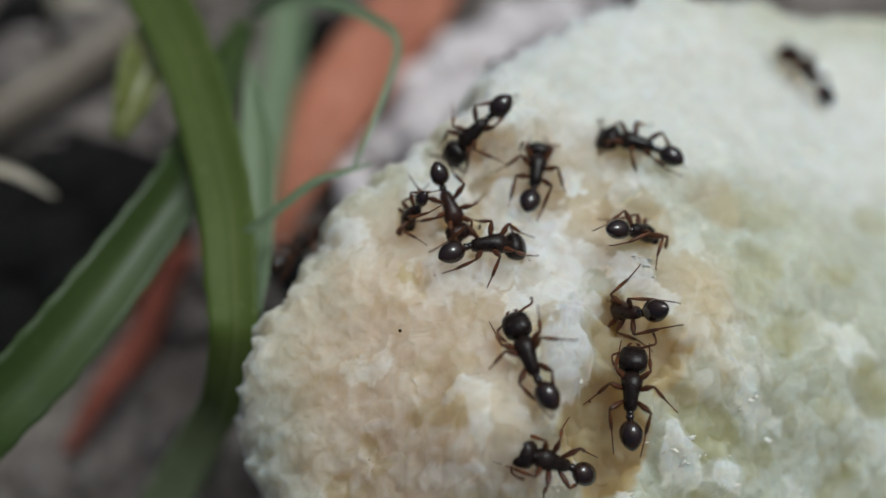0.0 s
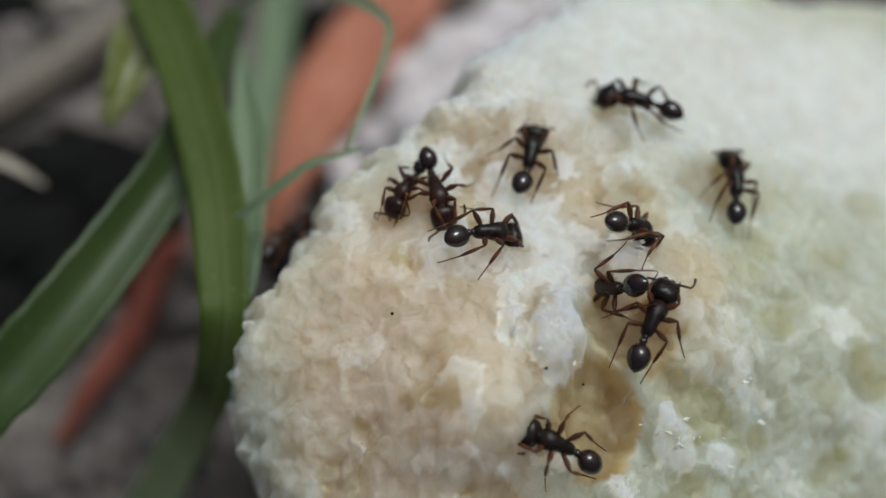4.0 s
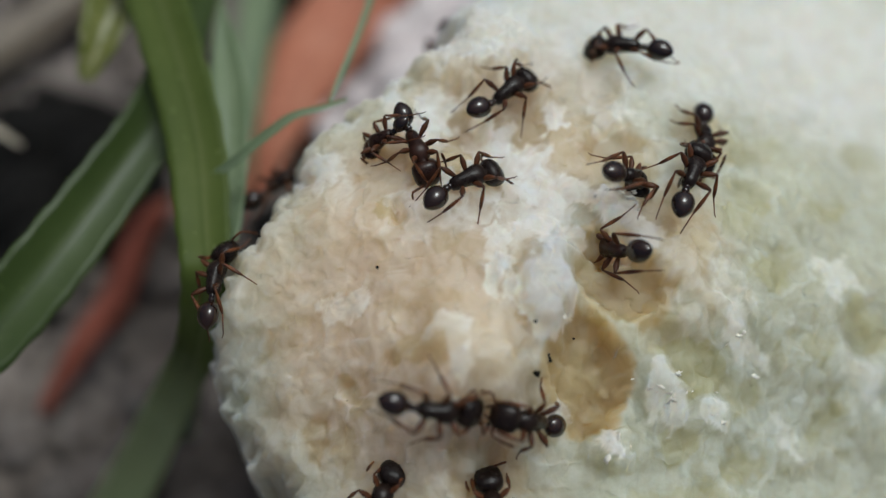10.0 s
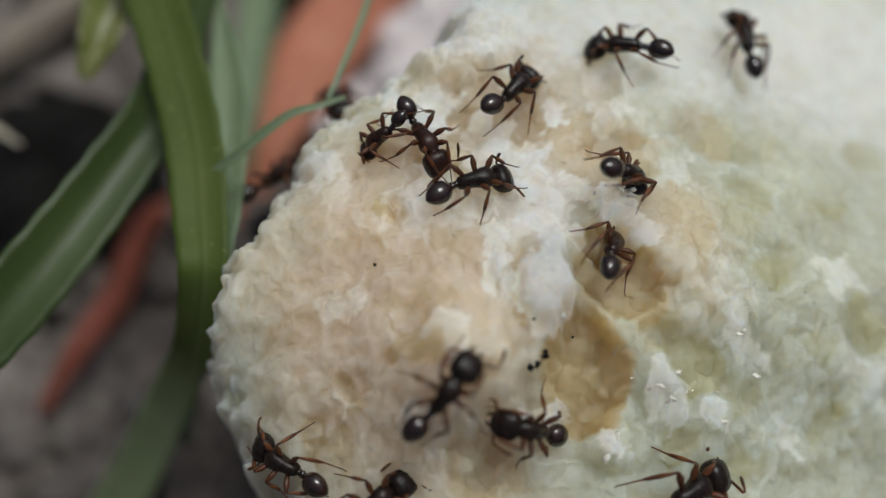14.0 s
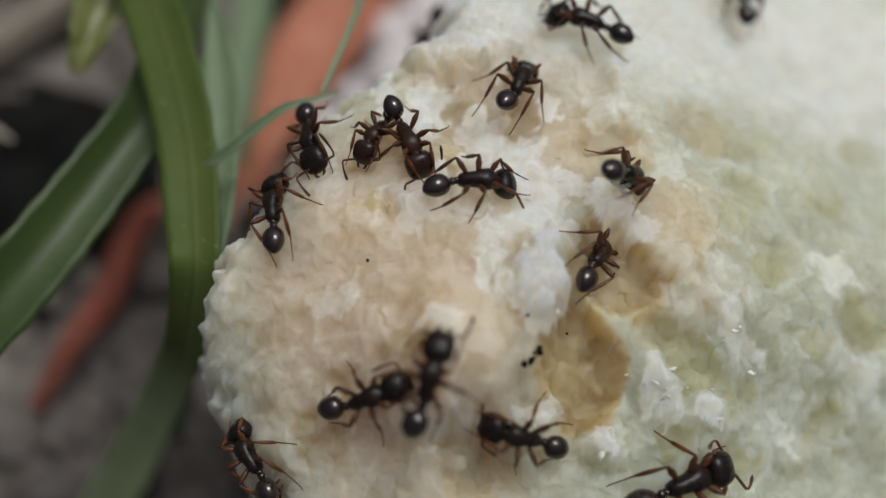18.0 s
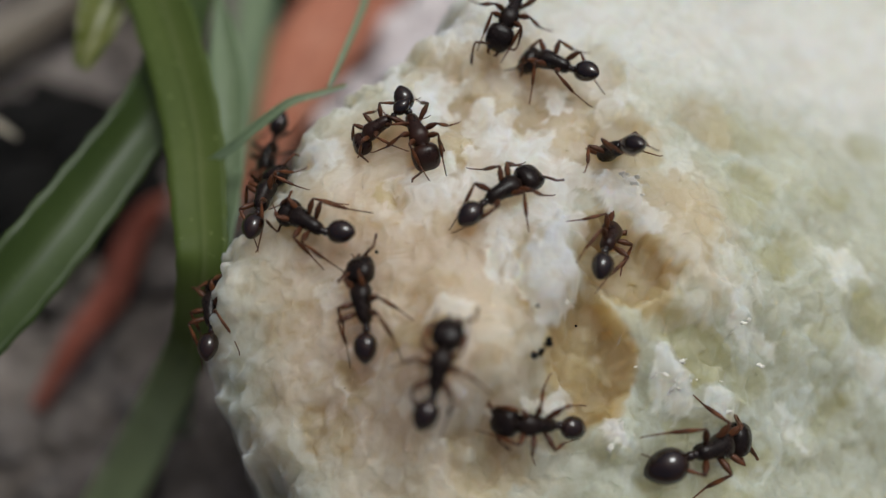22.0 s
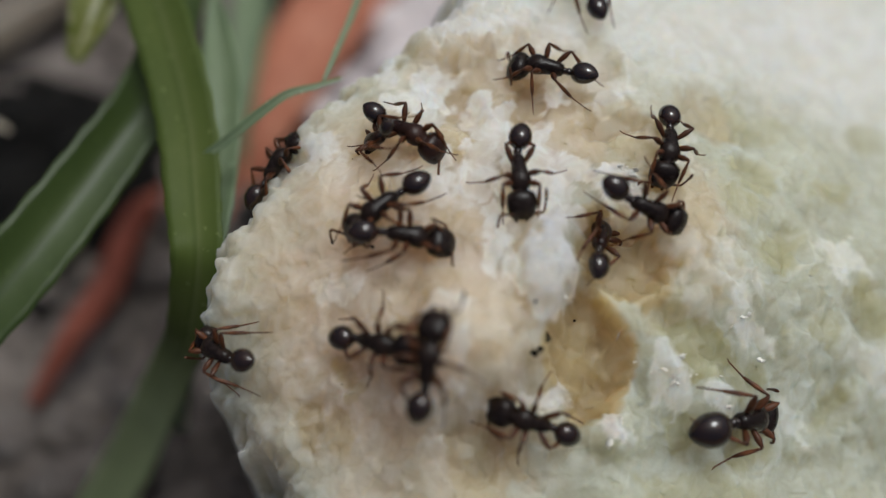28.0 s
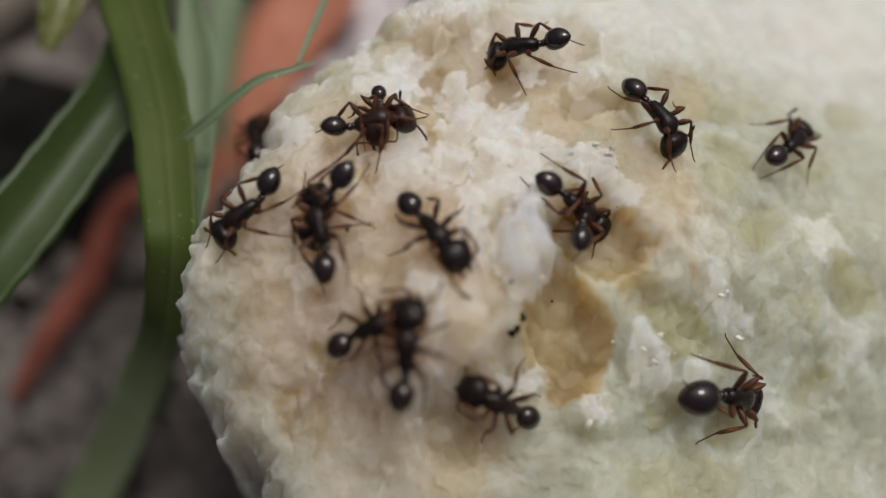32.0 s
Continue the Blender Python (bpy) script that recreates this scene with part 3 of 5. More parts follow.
# ---- grass, dead leaf and litter ----
def blade(name, line, widths, mat, label, category="grass", fold=0.25, thick=0.16, kind="", group="", lean=0.0):
    """A grass blade: a folded strip with thickness along a smooth line of (x, y, z)."""
    pts = [Vector(p) for p in line]
    fine, wid = [], []
    n = len(pts)
    for i in range(n - 1):
        p0, p1, p2, p3 = pts[max(i - 1, 0)], pts[i], pts[i + 1], pts[min(i + 2, n - 1)]
        for k in range(8):
            t = k / 8
            fine.append(0.5 * (2 * p1 + (p2 - p0) * t + (2 * p0 - 5 * p1 + 4 * p2 - p3) * t * t + (3 * p1 - p0 - 3 * p2 + p3) * t ** 3))
            wid.append(widths[i] * (1 - t) + widths[i + 1] * t)
    fine.append(pts[-1])
    wid.append(widths[-1])
    across = 9
    verts, faces, uvs = [], [], []
    for i, p in enumerate(fine):
        d = (fine[min(i + 1, len(fine) - 1)] - fine[max(i - 1, 0)]).normalized()
        side = d.cross(Vector((lean, -0.45, 0.9))).normalized()
        up = side.cross(d).normalized()
        for layer in (0, 1):
            for k in range(across):
                u = 2 * k / (across - 1) - 1
                w = wid[i] * (1 + 0.03 * math.sin(i * 1.7 + k))
                q = p + side * (u * w / 2) + up * (fold * w * (abs(u) ** 1.3 - 0.5) - layer * thick * (1.25 - abs(u)))
                verts.append(q * MM)
                uvs.append(((u + 1) / 2, i / len(fine)))
    row = 2 * across
    for i in range(len(fine) - 1):
        a = i * row
        for k in range(across - 1):
            faces.append((a + k, a + k + 1, a + row + k + 1, a + row + k))
            faces.append((a + across + k + 1, a + across + k, a + row + across + k, a + row + across + k + 1))
        faces.append((a + across, a, a + row, a + row + across))
        faces.append((a + across - 1, a + 2 * across - 1, a + row + 2 * across - 1, a + row + across - 1))
    for a in (0, (len(fine) - 1) * row):
        for k in range(across - 1):
            f = (a + k, a + across + k, a + across + k + 1, a + k + 1)
            faces.append(f if a == 0 else f[::-1])
    ob = new(name, mesh_of(name, verts, faces, mat, True, uvs))
    return tagged(ob, label, category, group, kind)


def grass(line, widths, mat, label, rib, name="grass_blade", category="grass", group="grass blades", **k):
    """A blade or leaf with its midrib as a part."""
    ob = blade(name, line, widths, mat, label, category, group=group, **k)
    pts = [Vector(p) for p in line]
    tops = [p - Vector((0, -0.447, 0.894)) * (0.5 * k.get("fold", 0.25) * w + 1.1 * k.get("thick", 0.16)) for p, w in zip(pts, widths)]
    part("midrib", tube("midrib", smooth_line(tops, 8), [0.06 * w for w in spread_values(widths, 8)], rib, 10, 0.6), ob, label="raised keel along the underside")
    return ob


def smooth_line(pts, steps):
    fine = []
    pts = [Vector(p) for p in pts]
    n = len(pts)
    for i in range(n - 1):
        p0, p1, p2, p3 = pts[max(i - 1, 0)], pts[i], pts[i + 1], pts[min(i + 2, n - 1)]
        for k in range(steps):
            t = k / steps
            fine.append(0.5 * (2 * p1 + (p2 - p0) * t + (2 * p0 - 5 * p1 + 4 * p2 - p3) * t * t + (3 * p1 - p0 - 3 * p2 + p3) * t ** 3))
    return fine + [pts[-1]]


def spread_values(values, steps):
    return [a + (b - a) * k / steps for a, b in zip(values, values[1:]) for k in range(steps)] + [values[-1]]


grass([(-15.0, 34, 6.5), (-12.6, 27.7, 10.6), (-10.4, 23.4, 11.1), (-8.85, 19.5, 11.2), (-7.8, 16.1, 11), (-7.3, 13.2, 10.8), (-7.1, 11.2, 10.4), (-7.96, 10.0, 7.5), (-9.16, 9.81, 4.5), (-10.77, 9.34, 1.0), (-12.7, 8.48, -3.0), (-14.75, 7.16, -6.5), (-16.4, 5.55, -9.0)],
      [2.6, 2.5, 2.3, 2.15, 2.05, 1.85, 1.6, 1.5, 1.7, 1.9, 2.2, 2.4, 2.6], GRASS, "long arching green grass blade beside the bread", GRASS, fold=0.09)
grass([(-7.85, 23.6, 9.9), (-7.75, 22.6, 9.9), (-7.5, 21.0, 9.8), (-7.15, 18.8, 9.8), (-6.95, 15.7, 9.6), (-6.95, 13.0, 9.6), (-7.5, 11.2, 8.6), (-8.6, 10.6, 4.6), (-10.4, 10.2, -1.0), (-12.3, 9.8, -8.4)],
      [0.06, 0.45, 1.0, 1.5, 1.45, 1.2, 0.9, 0.8, 0.8, 0.8], GRASS_PALE, "paler grass blade with a silvery pointed tip", GRASS_PALE, fold=0.2)
grass([(-24.5, -1.0, -8.4), (-21.5, 3.0, 0.0), (-18.1, 5.8, 6.6), (-16.0, 8.2, 8.6), (-14.2, 10.4, 9), (-12.6, 12.9, 9.2), (-11.1, 15.9, 9.2), (-10.0, 18.7, 9.1), (-9.4, 23.0, 8.8), (-9.0, 28.0, 7.4)],
      [1.4, 1.8, 2.2, 2.45, 2.5, 2.45, 2.3, 2.1, 1.7, 0.9], GRASS_DARK, "broad dark green grass blade crossing behind another", GRASS_DARK, fold=0.2, lean=0.3)
grass([(-9.2, 45, -6.0), (-9.3, 40, -2.2), (-9.2, 35.7, -1.8), (-9.4, 30.6, -2.0), (-9.8, 26.0, -3.0), (-10.4, 22.5, -6.5)], [1.0, 1.9, 2.2, 2.0, 1.6, 1.0], GRASS_PALE, "dull green grass blade low among litter", GRASS_PALE)
grass([(-16.5, 38, 4.0), (-14.2, 31.0, 6.8), (-12.0, 26.6, 8.4), (-10.9, 24.0, 8.6)], [2.4, 2.2, 1.5, 0.4], GRASS, "short green grass blade end behind a longer blade", GRASS)
grass([(-8.6, 27.2, 8.5), (-6.2, 25.4, 11.6), (-4.0, 24.2, 12.4), (-2.3, 23.0, 12.6), (-1.75, 22.3, 12.6), (-1.75, 21.4, 12.5), (-2.2, 19.6, 12.4), (-2.75, 17.9, 12.3), (-3.1, 16.9, 12.2)],
      [0.9, 0.7, 0.52, 0.42, 0.33, 0.28, 0.24, 0.2, 0.12], GRASS_PALE, "thin bent tip of a grass blade over the bread edge", GRASS_PALE, fold=0.15)
grass([(-2.5, 17.0, 12.2), (-3.3, 16.6, 12.3), (-4.2, 16.3, 12.3), (-4.9, 15.9, 12.1), (-6.0, 15.2, 11.6), (-7.2, 14.8, 10.8)], [0.1, 0.2, 0.27, 0.32, 0.32, 0.26], GRASS_PALE, "thin twisted grass tip along the bread edge", GRASS_PALE, fold=0.15)
grass([(-13.2, 20.6, 8.63), (-12.5, 21.9, 9.49), (-12.1, 23.4, 9.78), (-11.9, 25.4, 9.64), (-12.5, 27.8, 8.34), (-13.3, 29.6, 5.1)], [0.5, 1.6, 2.2, 2.1, 1.4, 0.8], GRASS_DRY, "small yellowing leaf with pale dry patches", GRASS_DRY, "yellowing_leaf", "leaf", "", fold=0.3)
blade("straw", [(-25.42, 23.25, 2.65), (-22.8, 22.51, 4.13), (-20.66, 22.02, 4.45), (-19.11, 21.53, 4.29), (-17.88, 20.96, 3.47)], [0.41, 0.49, 0.57, 0.49, 0.12], STRAW, "dry cream straw tip in dark litter", "straw")
grass([(4.0, 52, -7.0), (0.6, 45.8, -3.8), (-2.3, 38.8, -3.2), (-4.9, 34.3, -3.2), (-7.3, 29.7, -3.2), (-9.3, 25.9, -4.0), (-10.8, 22.0, -6.2), (-11.6, 20.0, -8.0)], [3.0, 4.6, 5.0, 4.8, 4.4, 3.6, 2.2, 1.2], DEAD,
      "curled orange brown dead leaf on the soil", STALK, "dead_leaf", "dead leaf", "", fold=-0.25)
grass([(-14.6, 24.8, -7.6), (-15.4, 21.7, -5.6), (-16.2, 17.3, -5.2), (-17.5, 14.9, -5.4), (-19.8, 12.0, -7.6)], [0.9, 1.5, 1.7, 1.4, 0.7], STALK, "reddish dead plant stalk", DEAD, "dead_stalk", "stalk", "", fold=-0.4, thick=0.5)
grass([(-33, 27.5, -6.5), (-28.6, 30.8, -5.0), (-24.6, 34.2, -4.8), (-21.1, 38.3, -5.0), (-16.0, 46.0, -7.0)], [2.0, 2.6, 2.8, 2.6, 2.0], STALK_PALE, "pale brown dead stalk lying on litter", STALK_PALE, "dead_stalk", "stalk", "", fold=-0.4, thick=0.7)


blade("straw", [(-27.0, 41.6, -7.2), (-25.6, 42.2, -6.0), (-24.0, 42.5, -5.8), (-22.4, 42.4, -7.0)], [0.5, 1.3, 1.4, 0.4], STRAW, "pale cream dry petal on litter", "straw")


def rock(seed, size, flat=0.7, rough=0.28):
    """A lumpy pebble or clod, as vertices and faces in millimetres."""
    rng = random.Random(seed)
    off = Vector((rng.uniform(0, 90), rng.uniform(0, 90), rng.uniform(0, 90)))
    verts, faces = [], []
    rings, seg = 7, 11
    for i in range(rings + 1):
        a = math.pi * i / rings
        for k in range(seg):
            b = 2 * math.pi * k / seg
            v = Vector((math.sin(a) * math.cos(b), math.sin(a) * math.sin(b), math.cos(a) * flat))
            verts.append(v * size * (1 + rough * noise.noise(v * 1.7 + off) + rough * 0.5 * noise.noise(v * 4.1 + off)))
    for i in range(rings):
        for k in range(seg):
            faces.append((i * seg + k, (i + 1) * seg + k, (i + 1) * seg + (k + 1) % seg, i * seg + (k + 1) % seg))
    return verts, faces


def stone(name, x, y, size, mat, label, category, seed, group="", flat=0.7):
    verts, faces = rock(seed, size, flat)
    me = mesh_of(name, [v * MM for v in verts], faces, mat)
    ob = new(name, me)
    z = float(soil(np.array(x), np.array(y)))
    ob.matrix_world = Matrix.Translation(Vector((x, y, z + size * flat * 0.45)) * MM) @ Matrix.Rotation(seed * 1.3, 4, "Z")
    return tagged(ob, label, category, group)


for i, (x, y, s) in enumerate([(-2.2, 34.7, 2.0), (0.2, 37.4, 2.2), (2.7, 38.4, 2.4), (-1.5, 30.5, 1.9), (-3.4, 29.7, 1.5), (-0.6, 32.8, 1.6), (4.6, 40.3, 2.2), (-4.6, 26.6, 1.5), (-5.6, 28.6, 1.3), (7.9, 41.8, 2.4), (12.5, 43.2, 2.4),
                               (1.6, 33.6, 2.0), (1.6, 29.5, 1.8), (4.4, 34.4, 2.3), (7.6, 36.5, 2.3), (-1.0, 27.2, 1.5), (16.5, 41.0, 2.2), (-5.4, 23.2, 1.2)]):
    stone("grit_stone", x, y, s, STONE, "pale grey pink grain of grit beside the bread", "stone", 40 + i, "pale grit stones")
# clods coloured black to put deep shade into the litter
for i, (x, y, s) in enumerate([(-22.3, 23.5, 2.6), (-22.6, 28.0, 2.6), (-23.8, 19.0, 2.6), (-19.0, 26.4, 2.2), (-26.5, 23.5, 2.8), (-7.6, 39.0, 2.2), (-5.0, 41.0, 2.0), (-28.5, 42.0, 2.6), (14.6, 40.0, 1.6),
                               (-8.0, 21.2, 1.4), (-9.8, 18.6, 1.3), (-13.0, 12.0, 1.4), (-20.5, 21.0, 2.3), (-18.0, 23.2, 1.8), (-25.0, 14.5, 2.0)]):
    stone("soil_clod", x, y, s, BLACK_SOIL_SHADE, "black clod of soil standing in for deep shade", "soil clod", 60 + i, "dark soil clods", 0.8)
for i, (x, y, s) in enumerate([(-9.6, 10.2, 1.9), (-11.0, 8.8, 2.2), (-8.6, 7.6, 2.3), (-10.4, 5.4, 2.4), (-12.6, 10.6, 1.7)]):
    stone("soil_clod", x, y, s, CLOD, "dark brown clod of soil beside the bread", "soil clod", 120 + i, "brown soil clods", 0.8)
for i, (x, y, s) in enumerate([(-20.5, 10.7, 1.6), (-18.0, 11.4, 1.5), (-15.0, 13.2, 1.4), (-14.0, 19.4, 1.4), (-14.7, 16.6, 1.2), (-13.2, 22.4, 1.4), (-23.9, 41.2, 2.4), (-27.8, 37.5, 2.6), (-8.6, 25.5, 1.2), (-14.7, 9.6, 1.6), (-11.6, 15.4, 1.3),
                               (-17.2, 8.6, 1.6), (-12.0, 25.6, 1.3), (-24.0, 9.0, 2.0)]):
    stone("soil_pebble", x, y, s, GRIT, "small grey brown pebble in soil", "stone", 80 + i, "soil pebbles", 0.45)


def litter():
    """Loose grains of soil round the bread."""
    rng = random.Random(5)
    verts, faces = [], []
    while len(verts) < 60000:
        x, y = rng.uniform(-34, 24), rng.uniform(0, 50)
        if float(inside(np.array(x), np.array(y))) > -2.5 or ((x + 23.5) / 10) ** 2 + ((y - 26) / 7.2) ** 2 < 1:
            continue
        size = 0.2 + 0.9 * rng.random() ** 3
        v, f = rock(rng.randrange(40), size, rng.uniform(0.3, 0.6), 0.45)
        base = Vector((x, y, float(soil(np.array(x), np.array(y))) + size * 0.1))
        turn = Euler((rng.uniform(0, 6), rng.uniform(0, 6), rng.uniform(0, 6))).to_matrix()
        start = len(verts)
        verts += [(turn @ q + base) * MM for q in v]
        faces += [tuple(start + k for k in q) for q in f]
    return tagged(new("soil_grains", mesh_of("soil_grains", verts, faces, GRIT)), "loose grey and brown grains of soil", "soil grains", kind="stuff")


litter()


# ---- loose specks ----
def crumbs(table):
    """Loose granules of dry crumb clustered on the white lumps, parts of the bread."""
    rng = random.Random(17)
    made = []
    for k in range(16):
        verts, faces = rock(200 + k, 0.04 + 0.09 * (k / 15) ** 2, 0.45, 1.1)
        me = mesh_of("crumb", [v * MM for v in verts], faces, CRUMB)
        me.attributes.new("flaky", "FLOAT", "POINT").data.foreach_set("value", [0.85] * len(verts))
        made.append(me)
    for cx, cy, rx, ry, count in table:
        for _ in range(count):
            x, y = cx + rx * rng.gauss(0, 0.5), cy + ry * rng.gauss(0, 0.5)
            part("crumb", rng.choice(made), loaf, Matrix.Translation(Vector((x, y, float(bread(np.array(x), np.array(y))) + 0.02)) * MM) @ pose(0, 0, 0, rng.uniform(0, 360), rng.uniform(0, 360), 0))


crumbs([(7.34, 7.04, 0.675, 0.774, 20), (8.87, 6.45, 0.495, 0.495, 9), (5.53, 5.46, 0.495, 0.441, 11), (3.67, 9.41, 0.639, 1.008, 17), (5.9, 12.2, 0.72, 0.45, 9), (9.71, 8.91, 1.134, 0.855, 11)])


def speck(x, y, s, seed, name="soil_speck", label="tiny black speck of soil on bread"):
    verts, faces = rock(seed, s, 0.8, 0.6)
    ob = new(name, mesh_of(name, [v * MM for v in verts], faces, BLACK_SOIL_SHADE))
    ob.matrix_world = Matrix.Translation(Vector((x, y, float(bread(np.array(x), np.array(y))) + 0.05)) * MM)
    return tagged(ob, label, "speck", "black specks")


for i, (x, y, s) in enumerate([(-1.31, 10.22, 0.05), (-3.73, 6.89, 0.06), (-2.27, 6.82, 0.04), (4.56, 8.5, 0.04), (3.2, 8.34, 0.05)]):
    speck(x, y, s, 31 + i)


def chip():
    """A jagged black chip of bark at the rim of the big hollow, which the ants drag up."""
    rng = random.Random(9)
    verts, faces = [], []
    for k in range(7):
        v, f = rock(50 + k, rng.uniform(0.07, 0.13), 0.8, 1.0)
        base = Vector((0.06 * (k - 3) + rng.uniform(-0.06, 0.06), 0.085 * (k - 3) + rng.uniform(-0.03, 0.03), rng.uniform(-0.03, 0.05)))
        start = len(verts)
        verts += [(q + base) * MM for q in v]
        faces += [tuple(start + i for i in q) for q in f]
    return tagged(new("bark_chip", mesh_of("bark_chip", verts, faces, BLACK_SOIL_SHADE)), "small jagged black chip at the rim of a bread hollow", "bark chip")


bark_chip = chip()


# ---- ants ----
def ant_meshes(shell, dull, leg):
    """The parts of one worker ant, 3.3 mm long, facing +y, in millimetres over its feet."""
    made = {}
    made["head"] = solid("head", [(-0.34, 0, 0.12, 0.11, 0), (-0.31, 0.0, 0.25, 0.19, 0.4), (-0.23, 0.01, 0.34, 0.25, 0.5), (-0.10, 0.01, 0.37, 0.28, 0.5), (0.06, 0.0, 0.365, 0.27, 0.5), (0.20, -0.01, 0.335, 0.23, 0.5),
                                  (0.31, -0.03, 0.28, 0.16, 0.5), (0.37, -0.05, 0.19, 0.10, 0.4), (0.39, -0.05, 0.07, 0.05, 0)], dull)
    made["eye"] = solid("eye", egg(0.10, 0.05, 0.08, 0, 0, 6), EYE, 10)
    made["mandible"] = tube("mandible", [(0, 0, 0), (0.05, 0.09, -0.01), (0.03, 0.18, -0.02), (-0.05, 0.23, -0.03)], [0.05, 0.055, 0.045, 0.012], leg, 8, 0.6)
    made["antenna"] = tube("antenna", [(0, 0, 0), (0.10, 0.03, 0.05), (0.30, 0.08, 0.12), (0.44, 0.12, 0.15), (0.47, 0.20, 0.13), (0.46, 0.36, 0.02), (0.44, 0.50, -0.10), (0.41, 0.62, -0.20), (0.38, 0.72, -0.28)],
                           [0.030, 0.034, 0.036, 0.034, 0.030, 0.030, 0.040, 0.046, 0.02], leg, 8)
    made["thorax"] = solid("thorax", [(-0.46, -0.02, 0.059, 0.069, 0), (-0.42, -0.01, 0.142, 0.149, 0.3), (-0.30, 0.0, 0.177, 0.196, 0.3), (-0.14, 0.02, 0.183, 0.207, 0.2), (0.02, 0.03, 0.206, 0.218, 0.2), (0.18, 0.03, 0.254, 0.241, 0.3),
                                      (0.32, 0.02, 0.277, 0.241, 0.3), (0.44, 0.0, 0.236, 0.196, 0.2), (0.52, -0.02, 0.15, 0.13, 0), (0.58, -0.03, 0.10, 0.09, 0), (0.66, -0.03, 0.08, 0.08, 0)], dull)
    made["petiole"] = solid("petiole", [(0.12, -0.02, 0.042, 0.0385, 0), (0.06, 0.0, 0.06, 0.066, 0), (0.0, 0.03, 0.108, 0.11, 0), (-0.06, 0.02, 0.096, 0.088, 0), (-0.10, -0.01, 0.048, 0.044, 0)][::-1], shell, 12)
    made["postpetiole"] = solid("postpetiole", egg(0.20, 0.24, 0.20, 0, 0.02, 7), shell, 12)
    made["gaster"] = solid("gaster", [(-0.432, -0.05, 0.0129, 0.0131, 0), (-0.414, -0.045, 0.0644, 0.0601, 0), (-0.357, -0.03, 0.156, 0.142, 0), (-0.263, -0.015, 0.252, 0.218, 0), (-0.132, 0.0, 0.328, 0.284, 0), (0, 0.01, 0.354, 0.306, 0),
                                      (0.132, 0.015, 0.349, 0.3, 0), (0.244, 0.015, 0.306, 0.262, 0), (0.338, 0.01, 0.226, 0.191, 0), (0.404, 0.0, 0.129, 0.109, 0), (0.432, 0.0, 0.0322, 0.0328, 0)], shell, 24)
    for key, f, t, s, fore, bend in (("front", 0.84, 0.84, 0.9, -0.06, 0.30), ("middle", 0.86, 0.92, 1.0, 0.08, -0.30), ("hind", 0.96, 1.08, 1.2, 0.12, -0.42)):
        knee = (0.56 * f, fore, 0.32)
        ankle = (knee[0] + 0.33 * t, fore + bend, -0.20)
        toe = (ankle[0] + 0.34 * s, fore + bend * 2.1, -0.46)
        half = lambda a, b, k, z=0.0: tuple(a[c] + (b[c] - a[c]) * k + (z if c == 2 else 0) for c in range(3))
        o = (0, 0, -0.06)
        made[key + "_femur"] = tube("leg", [o, half(o, knee, 0.12, 0.02), half(o, knee, 0.4, 0.03), half(o, knee, 0.65, 0.03), half(o, knee, 0.9, 0.01), knee], [0.052, 0.044, 0.072, 0.088, 0.052, 0.034], leg, 8)
        made[key + "_tibia"] = tube("tibia", [knee, half(knee, ankle, 0.15), half(knee, ankle, 0.5), half(knee, ankle, 0.85), ankle], [0.030, 0.034, 0.058, 0.048, 0.026], leg, 8)
        made[key + "_tarsus"] = tube("tarsus", [ankle, half(ankle, toe, 0.4, -0.02), half(ankle, toe, 0.8, -0.04), toe], [0.024, 0.019, 0.017, 0.013], leg, 6)
    for key, grow in (("head", 1.07), ("gaster", 0.92), ("thorax", 1.08)):
        made[key].transform(Matrix.Diagonal((grow, grow, grow, 1)))
    return made


KITS = {"black": ant_meshes(SHELL, DULL, LEG), "brown": ant_meshes(SHELL, BROWN, LEG)}
HIPS = {"front": (0.30, 50), "middle": (0.08, 2), "hind": (-0.16, -48)}
ants = {}


